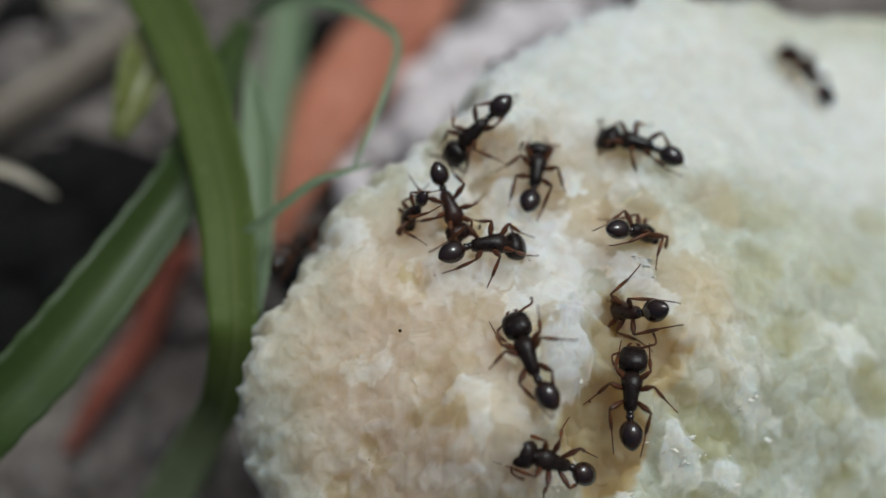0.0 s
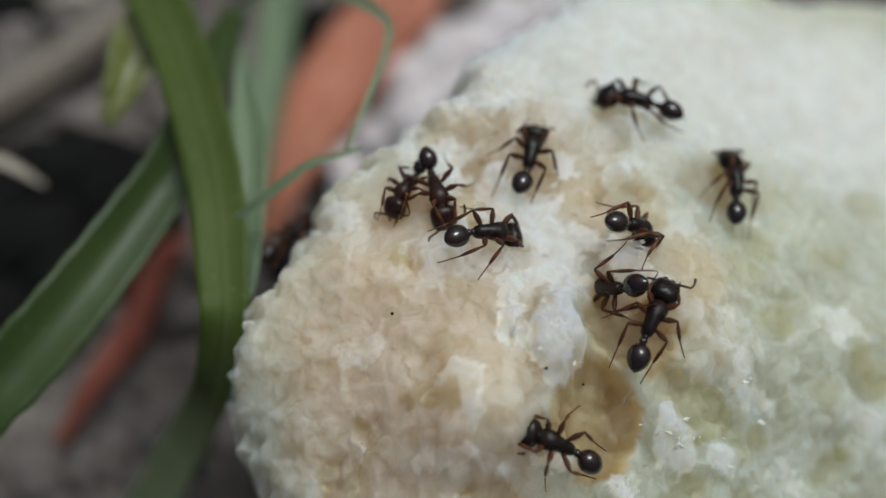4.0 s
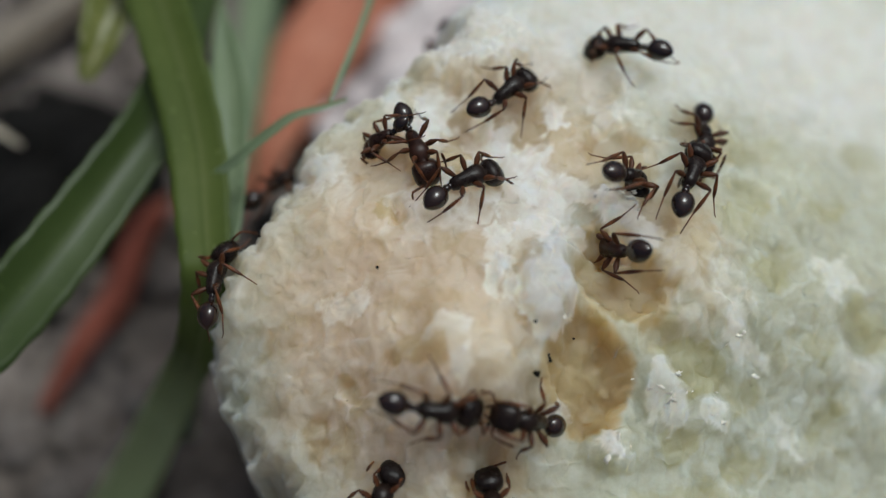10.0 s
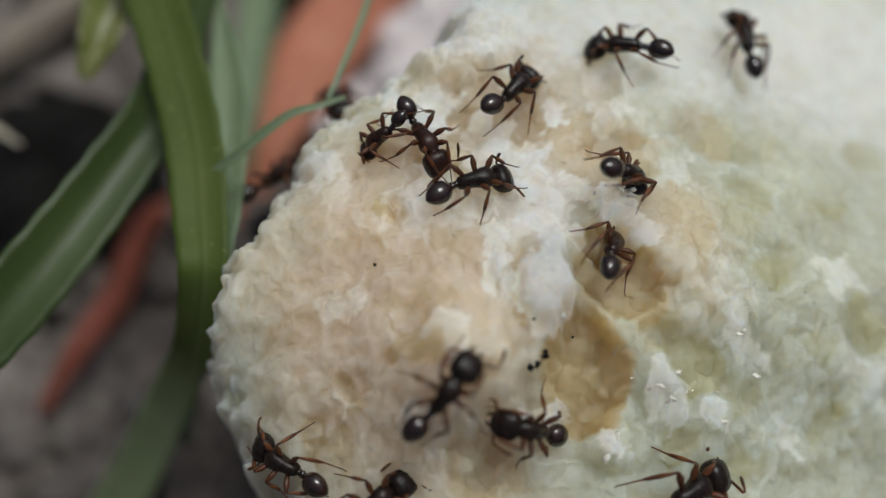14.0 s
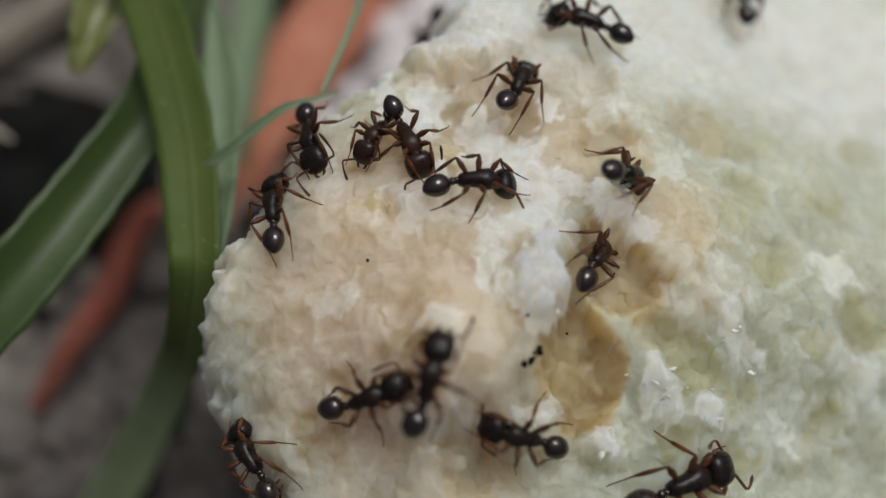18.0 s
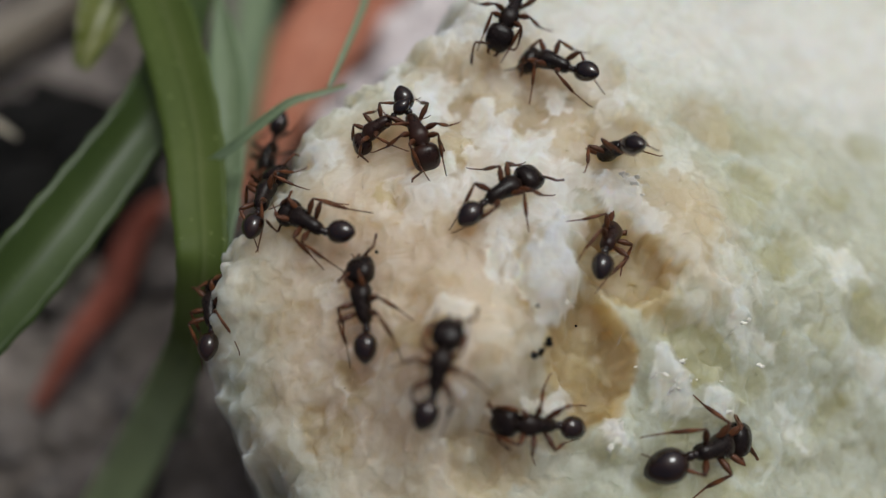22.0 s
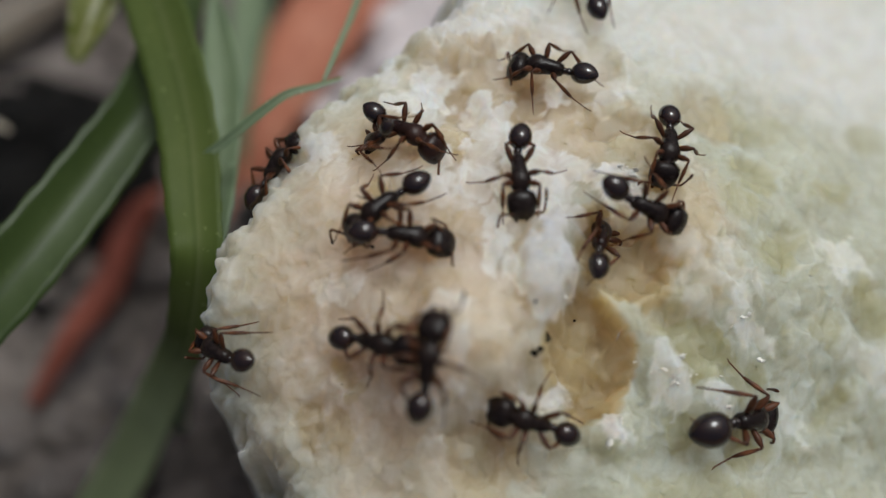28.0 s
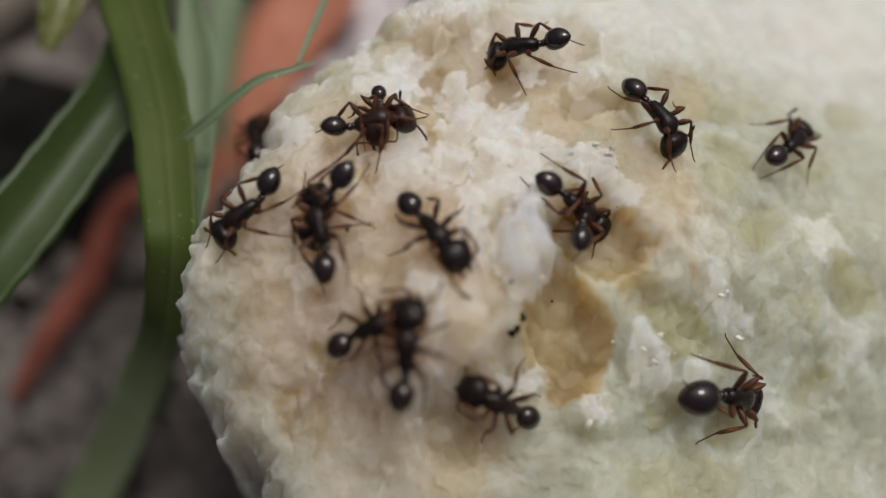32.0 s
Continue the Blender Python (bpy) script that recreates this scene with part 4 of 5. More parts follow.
def ant(key, label, kit="black", size=1.0, gaster=(0, 0), head=(0, 0), spread=(0, 0, 0, 0, 0, 0), feel=0.0, plump=1.0):
    """One worker. gaster and head: their droop and turn in degrees; spread: by how much each leg is swung back or forth."""
    me = KITS[kit]
    body = new("ant", None)
    body.empty_display_size = MM
    body.scale = (size,) * 3
    tagged(body, label, "ant", "ants on the bread")
    at = lambda x, y, z: Matrix.Translation((x * MM, y * MM, z * MM))
    part("thorax", me["thorax"], body, at(0, 0, 0.48))
    hd = part("head", me["head"], body, at(0, 0.59, 0.47) @ pose(0, 0, 0, head[0] - 18, 0, head[1]) @ at(0, 0.34, 0))
    for sx in (1, -1):
        part("eye", me["eye"], hd, at(sx * 0.355, 0.04, 0.08))
        part("mandible", me["mandible"], hd, at(sx * 0.10, 0.32, -0.07) @ Matrix.Diagonal((sx, 1, 1, 1)))
    feelers = []
    for sx in (1, -1):
        m = at(sx * 0.11, 0.28, 0.08) @ pose(0, 0, 0, 0, 0, sx * feel)
        feelers.append((part("antenna", me["antenna"], hd, m @ Matrix.Diagonal((sx, 1, 1, 1))), sx, m))
    waist = at(0, -0.42, 0.44) @ pose(0, 0, 0, gaster[0] * 0.3, 0, gaster[1] * 0.3)
    part("petiole", me["petiole"], body, waist @ at(0, -0.08, 0))
    waist = waist @ at(0, -0.15, 0) @ pose(0, 0, 0, gaster[0] * 0.3, 0, gaster[1] * 0.3)
    part("postpetiole", me["postpetiole"], body, waist @ at(0, -0.06, 0))
    waist = waist @ at(0, -0.12, 0.02) @ pose(0, 0, 0, gaster[0] * 0.4, 0, gaster[1] * 0.4)
    part("gaster", me["gaster"], body, waist @ at(0, -0.42 * plump, 0.0) @ Matrix.Diagonal((0.98 * plump, 1.05 * plump, 0.98 * plump, 1)), "glossy rounded abdomen")
    legs = []
    for i, (kind, sx) in enumerate((("front", 1), ("middle", -1), ("hind", 1), ("front", -1), ("middle", 1), ("hind", -1))):
        y, a = HIPS[kind]
        a += spread[i]
        turn = a if sx > 0 else 180 - a
        lg = part("leg", me[kind + "_femur"], body, at(sx * 0.10, y, 0.46) @ pose(0, 0, 0, 0, 0, turn))
        lg.scale = (1, sx, 1)
        part("tibia", me[kind + "_tibia"], lg)
        part("tarsus", me[kind + "_tarsus"], lg)
        legs.append((lg, (sx * 0.10, y, 0.46), turn, sx, 1 if i < 3 else -1))
    ants[key] = (body, legs, feelers)
    return body


def slope(x, y):
    """The upward direction of the smoothed surface at a place."""
    near = ((0, 0), (0.5, 0), (-0.5, 0), (0, 0.5), (0, -0.5))
    us = np.array([x + dx + a for dx, dy in ((-0.9, 0), (0.9, 0), (0, -0.9), (0, 0.9)) for a, b in near])
    vs = np.array([y + dy + b for dx, dy in ((-0.9, 0), (0.9, 0), (0, -0.9), (0, 0.9)) for a, b in near])
    west, east, south, north = ground_at(us, vs).reshape(4, 5).mean(1)
    v = Vector((west - east, south - north, 1.8))
    h = math.hypot(v.x, v.y)
    if h > 0.8 * v.z:
        v.x, v.y = v.x * 0.8 * v.z / h, v.y * 0.8 * v.z / h
    return v.normalized()


def stand(x, y, z, heading, dip=0.0):
    """The pose of an ant whose feet are at a place, by its heading and the dip of its nose in degrees."""
    up = slope(x, y)
    ahead = Vector((math.cos(radians(heading)), math.sin(radians(heading)), 0))
    ahead = (ahead - up * ahead.dot(up)).normalized()
    m = Matrix((ahead.cross(up), ahead, up)).transposed().to_4x4()
    m.translation = Vector((x, y, z)) * MM
    lift = Matrix.Translation((0, 0, 0.45 * MM))
    return m @ lift @ pose(0, 0, 0, dip, 0, 0) @ lift.inverted()


def stride(key, rows):
    """Swings the legs while the ant walks and the feelers all the time."""
    body, legs, feelers = ants[key]
    rng = random.Random(key)
    steps = []
    for (ta, xa, ya, za, ha, da), (tb, xb, yb, zb, hb, db) in zip(rows, rows[1:]):
        way = math.hypot(xb - xa, yb - ya) + abs(hb - ha) * 0.012
        speed = way / (tb - ta)
        if speed > 1.2:
            n = max(1, min(int(way / 0.55), int((tb - ta) / 0.1)))
            steps += [(ta + (tb - ta) * k / n, min(1.0, 0.4 + speed / 6)) for k in range(n)]
        else:
            steps.append((ta, rng.uniform(0, 0.35)))
    steps.append((rows[-1][0], 0.0))
    for lg, (hx, hy, hz), turn, sx, tripod in legs:
        made = []
        for i, (t, much) in enumerate(steps):
            s = tripod * (1 if i % 2 else -1) * much * 19 + rng.uniform(-4, 4)
            made.append((t, pose(hx * MM, hy * MM, hz * MM, 0, -6 * much * (s * sx > 0), turn + s)))
        walk(lg, made)
    for fe, sx, m in feelers:
        made = [(t, m @ pose(0, 0, 0, rng.uniform(-12, 12), 0, rng.uniform(-16, 16))) for t in (0.0, *sorted(rng.uniform(0.6, 31.4) for _ in range(34)), 32.0)]
        walk(fe, made)


ant("A", "black ant with red brown legs walking on bread crumb", size=1.1, gaster=(-6, -15), head=(-10, 0), spread=(10, -8, -12, 15, 5, 0))
ant("B", "black ant with red brown legs walking on bread crumb", size=1.1, gaster=(-22, -10), head=(-32, 0), spread=(10, 20, -10, 0, -10, 15))
ant("C", "reddish brown ant feeding on bread crumb", "brown", size=1.1, gaster=(-30, 0), head=(-32, 0), spread=(20, 10, 15, 10, 10, 5), plump=0.88)
ant("D", "small reddish brown ant feeding at the bread edge", "brown", size=0.935, gaster=(-10, 10), head=(-32, 0), plump=0.8)
ant("E", "black ant with red brown legs walking on bread crumb", size=1.1, gaster=(-12, 25), head=(-32, 0), spread=(5, -10, 10, 0, 5, -10))
ant("F", "black ant with its head buried in the bread", size=1.1, gaster=(10, 0), head=(-35, 0))
ant("K", "red brown ant feeding head down in a hollow of the bread", "brown", size=1.1, gaster=(8, 15), head=(-35, 0))
ant("L", "black ant with red brown legs walking on bread crumb", size=1.1, gaster=(0, 8))
ant("M", "black ant with red brown legs walking on bread crumb", size=1.1)
ant("N", "black ant with red brown legs walking on bread crumb", size=1.1)
ant("P", "black ant with red brown legs walking on bread crumb", size=1.1)
ant("Q", "black ant with red brown legs walking on bread crumb", size=1.1)
ant("R", "black ant with red brown legs walking on bread crumb", size=1.1, gaster=(0, 12))
ant("S", "black ant with red brown legs walking on bread crumb", size=1.1, gaster=(0, 10))
ant("T", "black ant feeding at the rim of a pore", size=1.1, gaster=(5, -10), head=(-30, 5))
ant("U", "black ant with red brown legs walking on bread crumb", size=1.1)
ant("V", "black ant with red brown legs walking on bread crumb", size=1.1, gaster=(0, -8))
ant("W", "black ant with red brown legs walking on bread crumb", size=1.1)
ant("X", "dull black ant feeding on bread crumb", size=1.1, gaster=(-5, -10), head=(-10, 0))
ant("Y", "black ant with red brown legs walking on bread crumb", size=1.1, gaster=(-5, -12), spread=(10, 0, -10, 5, 10, -5))
ant("Z", "black ant at the lower rim of the bread", size=1.1)
ant("O", "large black ant with a glossy abdomen on bread", size=1.33, gaster=(22, 15), head=(2, -8), spread=(0, 10, -20, 10, -5, 10), plump=1.25)
ant("AA", "dark ant clinging to the edge of the bread", size=1.1)
ant("DD", "black ant with red brown legs walking on bread crumb", size=1.1)
ant("EE", "black ant with red brown legs walking on bread crumb", size=1.1)
ant("GG", "black ant at the lower rim of the bread", size=1.1, gaster=(-8, 6), head=(-20, 0))
ant("FF", "black ant with red brown legs walking on bread crumb", size=1.1, gaster=(-6, -10), head=(-25, 0))


def motions():
    """All that moves: every ant along its way, with its legs and feelers."""
    def go(key, rows):
        walk(ants[key][0], [(t, stand(x, y, z, h, d)) for t, x, y, z, h, d in rows])
        stride(key, rows)

    go("A", [
        (0, 6.54, 16.8, 13.1, 158, 0), (1, 6.83, 17.49, 13.24, 150, 0), (2, 6.74, 17.77, 13.23, 157, 0), (3, 6.78, 17.82, 13.21, 162, 0), (6, 6.72, 17.82, 13.23, 162, -20), (7, 6.72, 17.78, 13.23, 164, -20),
        (8, 6.65, 17.86, 13.24, 163, -20), (9, 6.71, 18.06, 13.22, 165, -20), (10, 6.68, 17.93, 13.22, 162, -20), (11, 6.76, 17.86, 13.22, 158, -20), (12, 6.64, 17.83, 13.24, 162, -20), (13, 6.59, 17.86, 13.25, 166, -20),
        (14, 6.7, 17.83, 13.21, 162, -20), (16.5, 6.66, 18.17, 13.22, 170, 0), (17, 6.28, 17.93, 13.26, 167, 0), (18, 5.69, 18.62, 13.28, 159, 0), (19, 5.36, 19.56, 13.21, 147, 0), (19.5, 4.48, 19.09, 13.46, 190, 0),
        (20, 3.59, 18.61, 13.71, 233, 0), (21, 3.12, 18.39, 13.86, 236, 0), (22, 2.83, 18.19, 13.9, 246, 0), (23, 1.91, 16.9, 13.71, 243, 0), (24, 1.48, 16.59, 13.53, 226, 0), (25, 1.32, 16.49, 13.49, 235, 0),
        (25.5, 1.37, 16.66, 13.55, 225, 0), (27.5, 2.24, 14.06, 13.47, 281, 0), (28, 2.92, 12.19, 13.5, 272, 0), (28.4, 3.46, 9.91, 14.27, 281, 0), (28.7, 3.06, 8.93, 13.99, 237, 0), (29, 2.96, 8.42, 13.43, 231, 0),
        (29.6, 2.8, 8.51, 13.38, 230, 0), (30, 2.98, 8.73, 13.78, 227, -20), (30.5, 2.88, 8.73, 13.57, 214, 0), (31, 1.55, 7.68, 13.9, 194, -20), (31.4, -0.53, 8.59, 13.14, 157, 0), (31.7, -0.53, 9.49, 13.26, 123, 0),
        (32, -1.89, 10.3, 13.04, 100, 0),
    ])
    go("B", [
        (0, 3.06, 15.72, 13.17, 81, 0), (1, 3.17, 15.75, 13.17, 82, 0), (2, 3.11, 15.77, 13.18, 78, 0), (3, 3.17, 15.72, 13.1, 79, 0), (6, 3, 15.89, 13.32, 68, 0), (7, 3.17, 15.92, 13.28, 64, 0),
        (8, 3.1, 15.88, 13.27, 65, 0), (9, 3.07, 15.92, 13.28, 59, 0), (10, 2.73, 16.08, 13.39, 41, 0), (11, 2.78, 16.11, 13.39, 44, 0), (12, 2.73, 16.34, 13.41, 29, 0), (13, 2.68, 16.65, 13.41, 24, -18),
        (14, 3, 16.1, 13.38, 50, -13), (16.5, 3.11, 16.08, 13.37, 78, -20), (17, 3.3, 16.13, 13.39, 70, -20), (18, 3.33, 16.12, 13.34, 68, -20), (19, 3.75, 16.28, 13.39, 118, -20), (19.5, 4.2, 16.2, 13.39, 138, -5),
        (20, 4.11, 16.27, 13.39, 140, -19), (21, 4.33, 16.69, 13.37, 143, -20), (22, 4.21, 16.51, 13.37, 148, -11), (23, 4.04, 16.26, 13.38, 168, -20), (24, 4.07, 16.22, 13.39, 163, -20), (25, 4.02, 16.29, 13.38, 175, -20),
        (28, 4.04, 16.04, 13.38, 163, 0), (29, 4.13, 15.98, 13.41, 180, 0), (30, 4.02, 16.02, 13.42, 172, -20), (31, 4, 16, 13.39, 171, -20), (32, 4.08, 16.05, 13.39, 172, -20),
    ])
    go("C", [
        (0, 0.21, 14.08, 13.47, -69, -18), (1, 0.27, 14.14, 13.47, -75, 0), (2, 0.13, 13.9, 13.46, -75, 0), (3, 0.03, 14.12, 13.45, -74, 0), (6, 0.16, 14.06, 13.44, -79, 0), (7, 0.23, 14.21, 13.46, -76, 0),
        (8, 0.25, 14.21, 13.46, -83, 0), (9, 0.13, 14.06, 13.45, -79, 0), (10, -0.12, 13.91, 13.48, -70, 0), (11, -0.2, 13.92, 13.48, -65, 0), (12, -0.14, 13.99, 13.47, -73, 0), (13, -0.19, 13.92, 13.44, -66, 0),
        (14, 0.13, 14.1, 13.46, -62, 0), (17, 0.1, 13.93, 13.47, -80, 0), (18, -0.12, 13.91, 13.45, -67, 0), (19, -0.05, 13.95, 13.47, -70, 0), (20, 0.2, 14.07, 13.44, -77, 0), (21, 0.1, 13.99, 13.48, -79, 0),
        (22, -0.13, 13.94, 13.44, -71, 0), (23, -0.25, 14.28, 13.47, -71, 0), (24, -0.49, 14.55, 13.44, -66, 0), (25, -0.48, 14.39, 13.46, -64, 0), (27.5, -0.53, 13.85, 13.47, -28, 0), (28, -0.26, 13.63, 13.47, -33, 0),
        (29, -0.28, 13.23, 13.5, 11, 0), (30, -0.34, 13.5, 13.46, 7, 0), (31, -0.33, 13.42, 13.48, 14, 0), (32, -0.47, 13.35, 13.48, 10, 0),
    ])
    go("D", [
        (0, -0.92, 13.93, 13.38, -182.77, -56.81), (3, -0.71, 14.32, 13.37, -99.92, 19.86), (6, -1.19, 14.34, 13.31, -182.54, -24.9), (9, -1.15, 14.33, 13.33, -181.84, -35.6), (13, -1.13, 14.28, 13.33, -183.28, -42.85), (17, -1.12, 14.33, 13.33, -114.34, 20),
        (18, -1.01, 14.27, 13.37, -117.41, 19.39), (19, -1.1, 14.27, 13.34, -163.91, -28.6), (21, -1.22, 14.28, 13.31, -192.07, -38.59), (23, -1.17, 14.2, 13.32, -123.46, 7.44), (25, -1.22, 14.27, 13.31, -142.21, -37.89), (28, -1.14, 13.49, 13.34, -203.28, -51.15),
        (30, -0.66, 14.4, 13.37, -98.21, 20), (32, -0.33, 13.81, 13.38, -92.33, 20),
    ])
    go("E", [
        (0, 1.37, 12.77, 13.49, 5, 0), (1, 1.49, 12.67, 13.48, 17, 0), (2, 1.56, 12.66, 13.46, 7, -11), (3, 1.67, 12.58, 13.49, 8, -20), (6, 1.53, 12.72, 13.46, 5, -6), (7, 1.67, 12.87, 13.47, -9, -15),
        (8, 1.38, 12.95, 13.46, -9, -7), (9, 1.65, 12.69, 13.47, 13, -20), (10, 1.34, 12.75, 13.46, 25, 0), (11, 1.57, 12.71, 13.47, 4, -10), (12, 1.43, 12.61, 13.46, 12, 0), (13, 1.36, 12.65, 13.46, 30, 0),
        (14, 1.62, 12.6, 13.47, 14, 0), (16.5, 1.79, 12.52, 13.5, 7, 0), (17, 2.01, 12.6, 13.49, 12, 0), (18, 1.85, 12.44, 13.46, 1, 0), (19, 2.55, 11.71, 13.5, -14, 0), (19.2, 2.65, 12.14, 13.47, -4, 0),
        (19.4, 3.16, 12.35, 13.49, 33, 0), (19.6, 2.31, 12.24, 13.47, 70, 0), (19.8, 1.69, 12.56, 13.47, 110, 0), (20, 1.37, 12.49, 13.48, 142, 0), (20.2, 0.83, 12.2, 13.5, 167, 0), (20.4, -0.03, 12.54, 13.46, 195, 0),
        (20.6, -1.28, 11.64, 13.38, 199, 0), (20.8, -1.86, 10.46, 13.06, 207, 0), (21, -2.58, 10.15, 12.77, 211, 0), (21.3, -3.25, 10.4, 12.65, 181, 0), (21.6, -3.25, 10.54, 12.68, 164, 0), (22, -3.19, 11.18, 12.86, 146, 0),
        (22.2, -3.8, 11.46, 12.94, 123, 0), (22.6, -4.37, 12.72, 12.03, 142, 0), (23.2, -3.86, 12.31, 12.6, 172, 0), (23.5, -4.2, 11.3, 12.1, 210, 0), (23.8, -4.99, 9.67, 11.66, 243, 0), (24, -4.89, 9.14, 11.59, 238, 0),
        (24.3, -5.29, 8.48, 10.75, 262, -20), (24.6, -5.2, 7.56, 10.51, 278, -20), (25, -4.93, 6.63, 9.94, 288, 0), (25.5, -4.7, 6.79, 10.15, 302, 0), (27.5, -5.72, 7.41, 9.8, 228, 0), (28, -5.66, 8.06, 10.59, 155, 0),
        (28.7, -6.81, 9.07, 9.64, 114, -20), (29, -6.7, 8.98, 9.8, 114, -20), (30, -6.32, 9.46, 10.97, 88, -20), (30.25, -5.78, 9.9, 11.71, 151, -20), (30.5, -5.34, 10.48, 12.03, 215, -20), (31, -4.49, 10.76, 12.16, 184, 0),
        (32, -4.15, 11, 12.57, 211, 0),
    ])
    go("F", [
        (0, 6.16, 13.17, 13.22, 33.86, -30.8), (3, 6.07, 12.55, 13.66, 21.65, -40.02), (6, 6.42, 12.9, 13.19, 29.77, -33.58), (7, 6.56, 12.81, 13.17, 24.63, -34.09), (9, 6.29, 12.55, 13.57, 25.9, -38.44), (11, 6.18, 12.68, 13.5, 28.06, -38.8),
        (13, 6.21, 12.65, 13.51, 26.97, -41.91), (14.5, 6.13, 12.62, 13.59, 29.16, -39.5), (17, 6.18, 12.51, 13.64, 29.07, -40.09), (18, 6.24, 12.46, 13.64, 28.03, -41.18), (18.33, 6.12, 12.47, 13.66, 52.24, -41.94), (18.67, 6.01, 12.49, 13.67, 76.45, -42.7),
        (19, 5.9, 12.53, 13.69, 100.66, -43.47), (21, 5.73, 13.16, 13.24, 108.24, -50.07), (23, 5.87, 13.06, 13.24, 110.37, -46.63), (25, 5.97, 13.08, 13.24, 110.31, -55.69), (27.5, 6.9, 14.12, 13.21, 252, -17), (28, 7.38, 13.2, 13.29, 258, 0),
        (29, 7.01, 12.69, 13.35, 243, -7), (30, 7.23, 12.95, 13.31, 256, 0), (31, 7.67, 13.2, 13.23, 282, 0), (32, 7.86, 13.45, 13.23, 303, 0),
    ])
    go("K", [
        (0, 5.76, 11.23, 12.73, -166.04, -59.53), (3, 5.27, 11.3, 12.91, -170.86, -73.93), (6, 5.82, 11.31, 12.88, -155.26, -65.38), (9, 5.94, 11.06, 12.64, -202.44, -68.72), (11, 5.76, 11.18, 12.7, -148.5, -68.73), (13, 5.9, 11.25, 12.79, -301.66, -75.81),
        (17, 5.2, 10.86, 12.34, -324.8, -37.33), (18, 5.35, 10.86, 12.27, -324.79, -42.5), (19, 5.54, 10.9, 12.32, -314.86, -44.83), (21, 5.45, 10.99, 12.51, -307.74, -47.43), (23, 5.41, 11.03, 12.57, -311.51, -52.72), (25, 5.46, 10.97, 12.48, -315.7, -53.94),
        (28, 5.07, 10.84, 12.42, -308.72, -40.08), (30, 5.08, 10.79, 12.35, -316.41, -43.72), (32, 5.4, 10.98, 12.5, -315.66, -58.67),
    ])
    go("L", [
        (0, 5.66, 8.51, 12.59, 81, -13), (1, 5.85, 8.52, 12.73, 77, 0), (2, 6.2, 8.57, 12.74, 56, 0), (3, 6.1, 8.83, 12.84, 55, 0), (5.5, 7.52, 11.11, 13.55, 79, 0), (6, 7.76, 10.85, 13.5, 79, -20),
        (7, 7.64, 11.01, 13.52, 98, -20), (8, 7.55, 11.25, 13.56, 122, -20), (9, 8.5, 12.15, 13.3, 72, 0), (9.6, 8.35, 12.55, 13.37, 78, 0), (10, 7.99, 12.82, 13.53, 62, 0), (10.5, 7.92, 12.61, 13.51, 72, 0),
        (11, 7.76, 12.53, 13.53, 65, 0), (11.5, 7.21, 11.54, 13.62, 70, 0), (12, 7.31, 11.55, 13.59, 76, 0), (13, 10.14, 15.58, 12.24, 59, 0), (14, 11.16, 19.21, 11.86, 90, 0), (14.5, 10.53, 18.76, 12.17, 89, 0),
        (16.5, 11.06, 20.75, 11.8, 77, 0), (17, 11.26, 20.76, 11.7, 80, 0), (18, 11.78, 21.62, 11.4, 77, 0), (19, 12.3, 22.42, 11.1, 78, 0), (20, 12.34, 23.85, 10.94, 76, 0), (32, 13.65, 23.75, 10.37, 77, 0),
    ])
    go("M", [
        (0, 17.83, 50.89, -3.61, -90, 0), (8.5, 18.82, 48.72, -5.98, -88, 0), (9, 10.99, 22.9, 11.34, -91, 0), (9.2, 9.79, 20.28, 12.11, -90, 0), (9.6, 9.98, 17.1, 12.22, -74, 0), (10, 8.85, 14.69, 12.57, -106, 0),
        (10.5, 8.17, 13.89, 13.08, -131, 0), (11, 9.56, 13.83, 12.48, -83, 0), (11.25, 11.48, 13.6, 11.62, -34, 0), (11.5, 13.6, 13.46, 10.53, 14, 0), (11.8, 17.33, 14.41, 9.42, 17, 0), (13, 19.01, 15.23, 9.16, 10, 0),
        (32, 18.71, 13.65, 9.25, 9, 0),
    ])
    go("N", [
        (0, 14.36, 22.57, 9.86, 125, 0), (0.6, 14.5, 23.26, 9.72, 104, 0), (1, 14.75, 23.66, 9.59, 93, 0), (1.3, 15.2, 25.47, 9.25, 66, 0), (1.8, 24.07, 44.88, -6.47, 83, 0), (3, 22.51, 50.32, -4.36, 83, 0),
        (32, 23.42, 48.56, -7.01, 82, 0),
    ])
    go("P", [
        (0, 15.93, 50.27, -3.96, -95, 0), (0.8, 15.92, 47.27, -5.51, -99, 0), (1, 16.38, 44.06, -7.17, -95, 0), (1.3, 10.01, 23.4, 11.64, -110, 0), (1.6, 9.47, 22.34, 12.09, -109, 0), (2, 8.57, 21.76, 12.53, -114, 0),
        (2.2, 8.24, 22.24, 12.7, -171, -20), (2.35, 11.13, 32.85, 2.56, -216, 0), (2.5, 14.05, 43.55, -7.68, -261, 0), (3.2, 13.14, 47.92, -5.49, -275, 0), (25, 10.26, 46.5, -7.89, -258, 0), (27.5, 5.24, 20.12, 13.18, -256, 0),
        (28, 5.45, 19.63, 13.21, -251, 0), (29, 5.24, 19.36, 13.24, -253, 0), (30, 4.53, 20.57, 13.16, -258, 0), (32, 4.75, 21.18, 13.16, -268, 0),
    ])
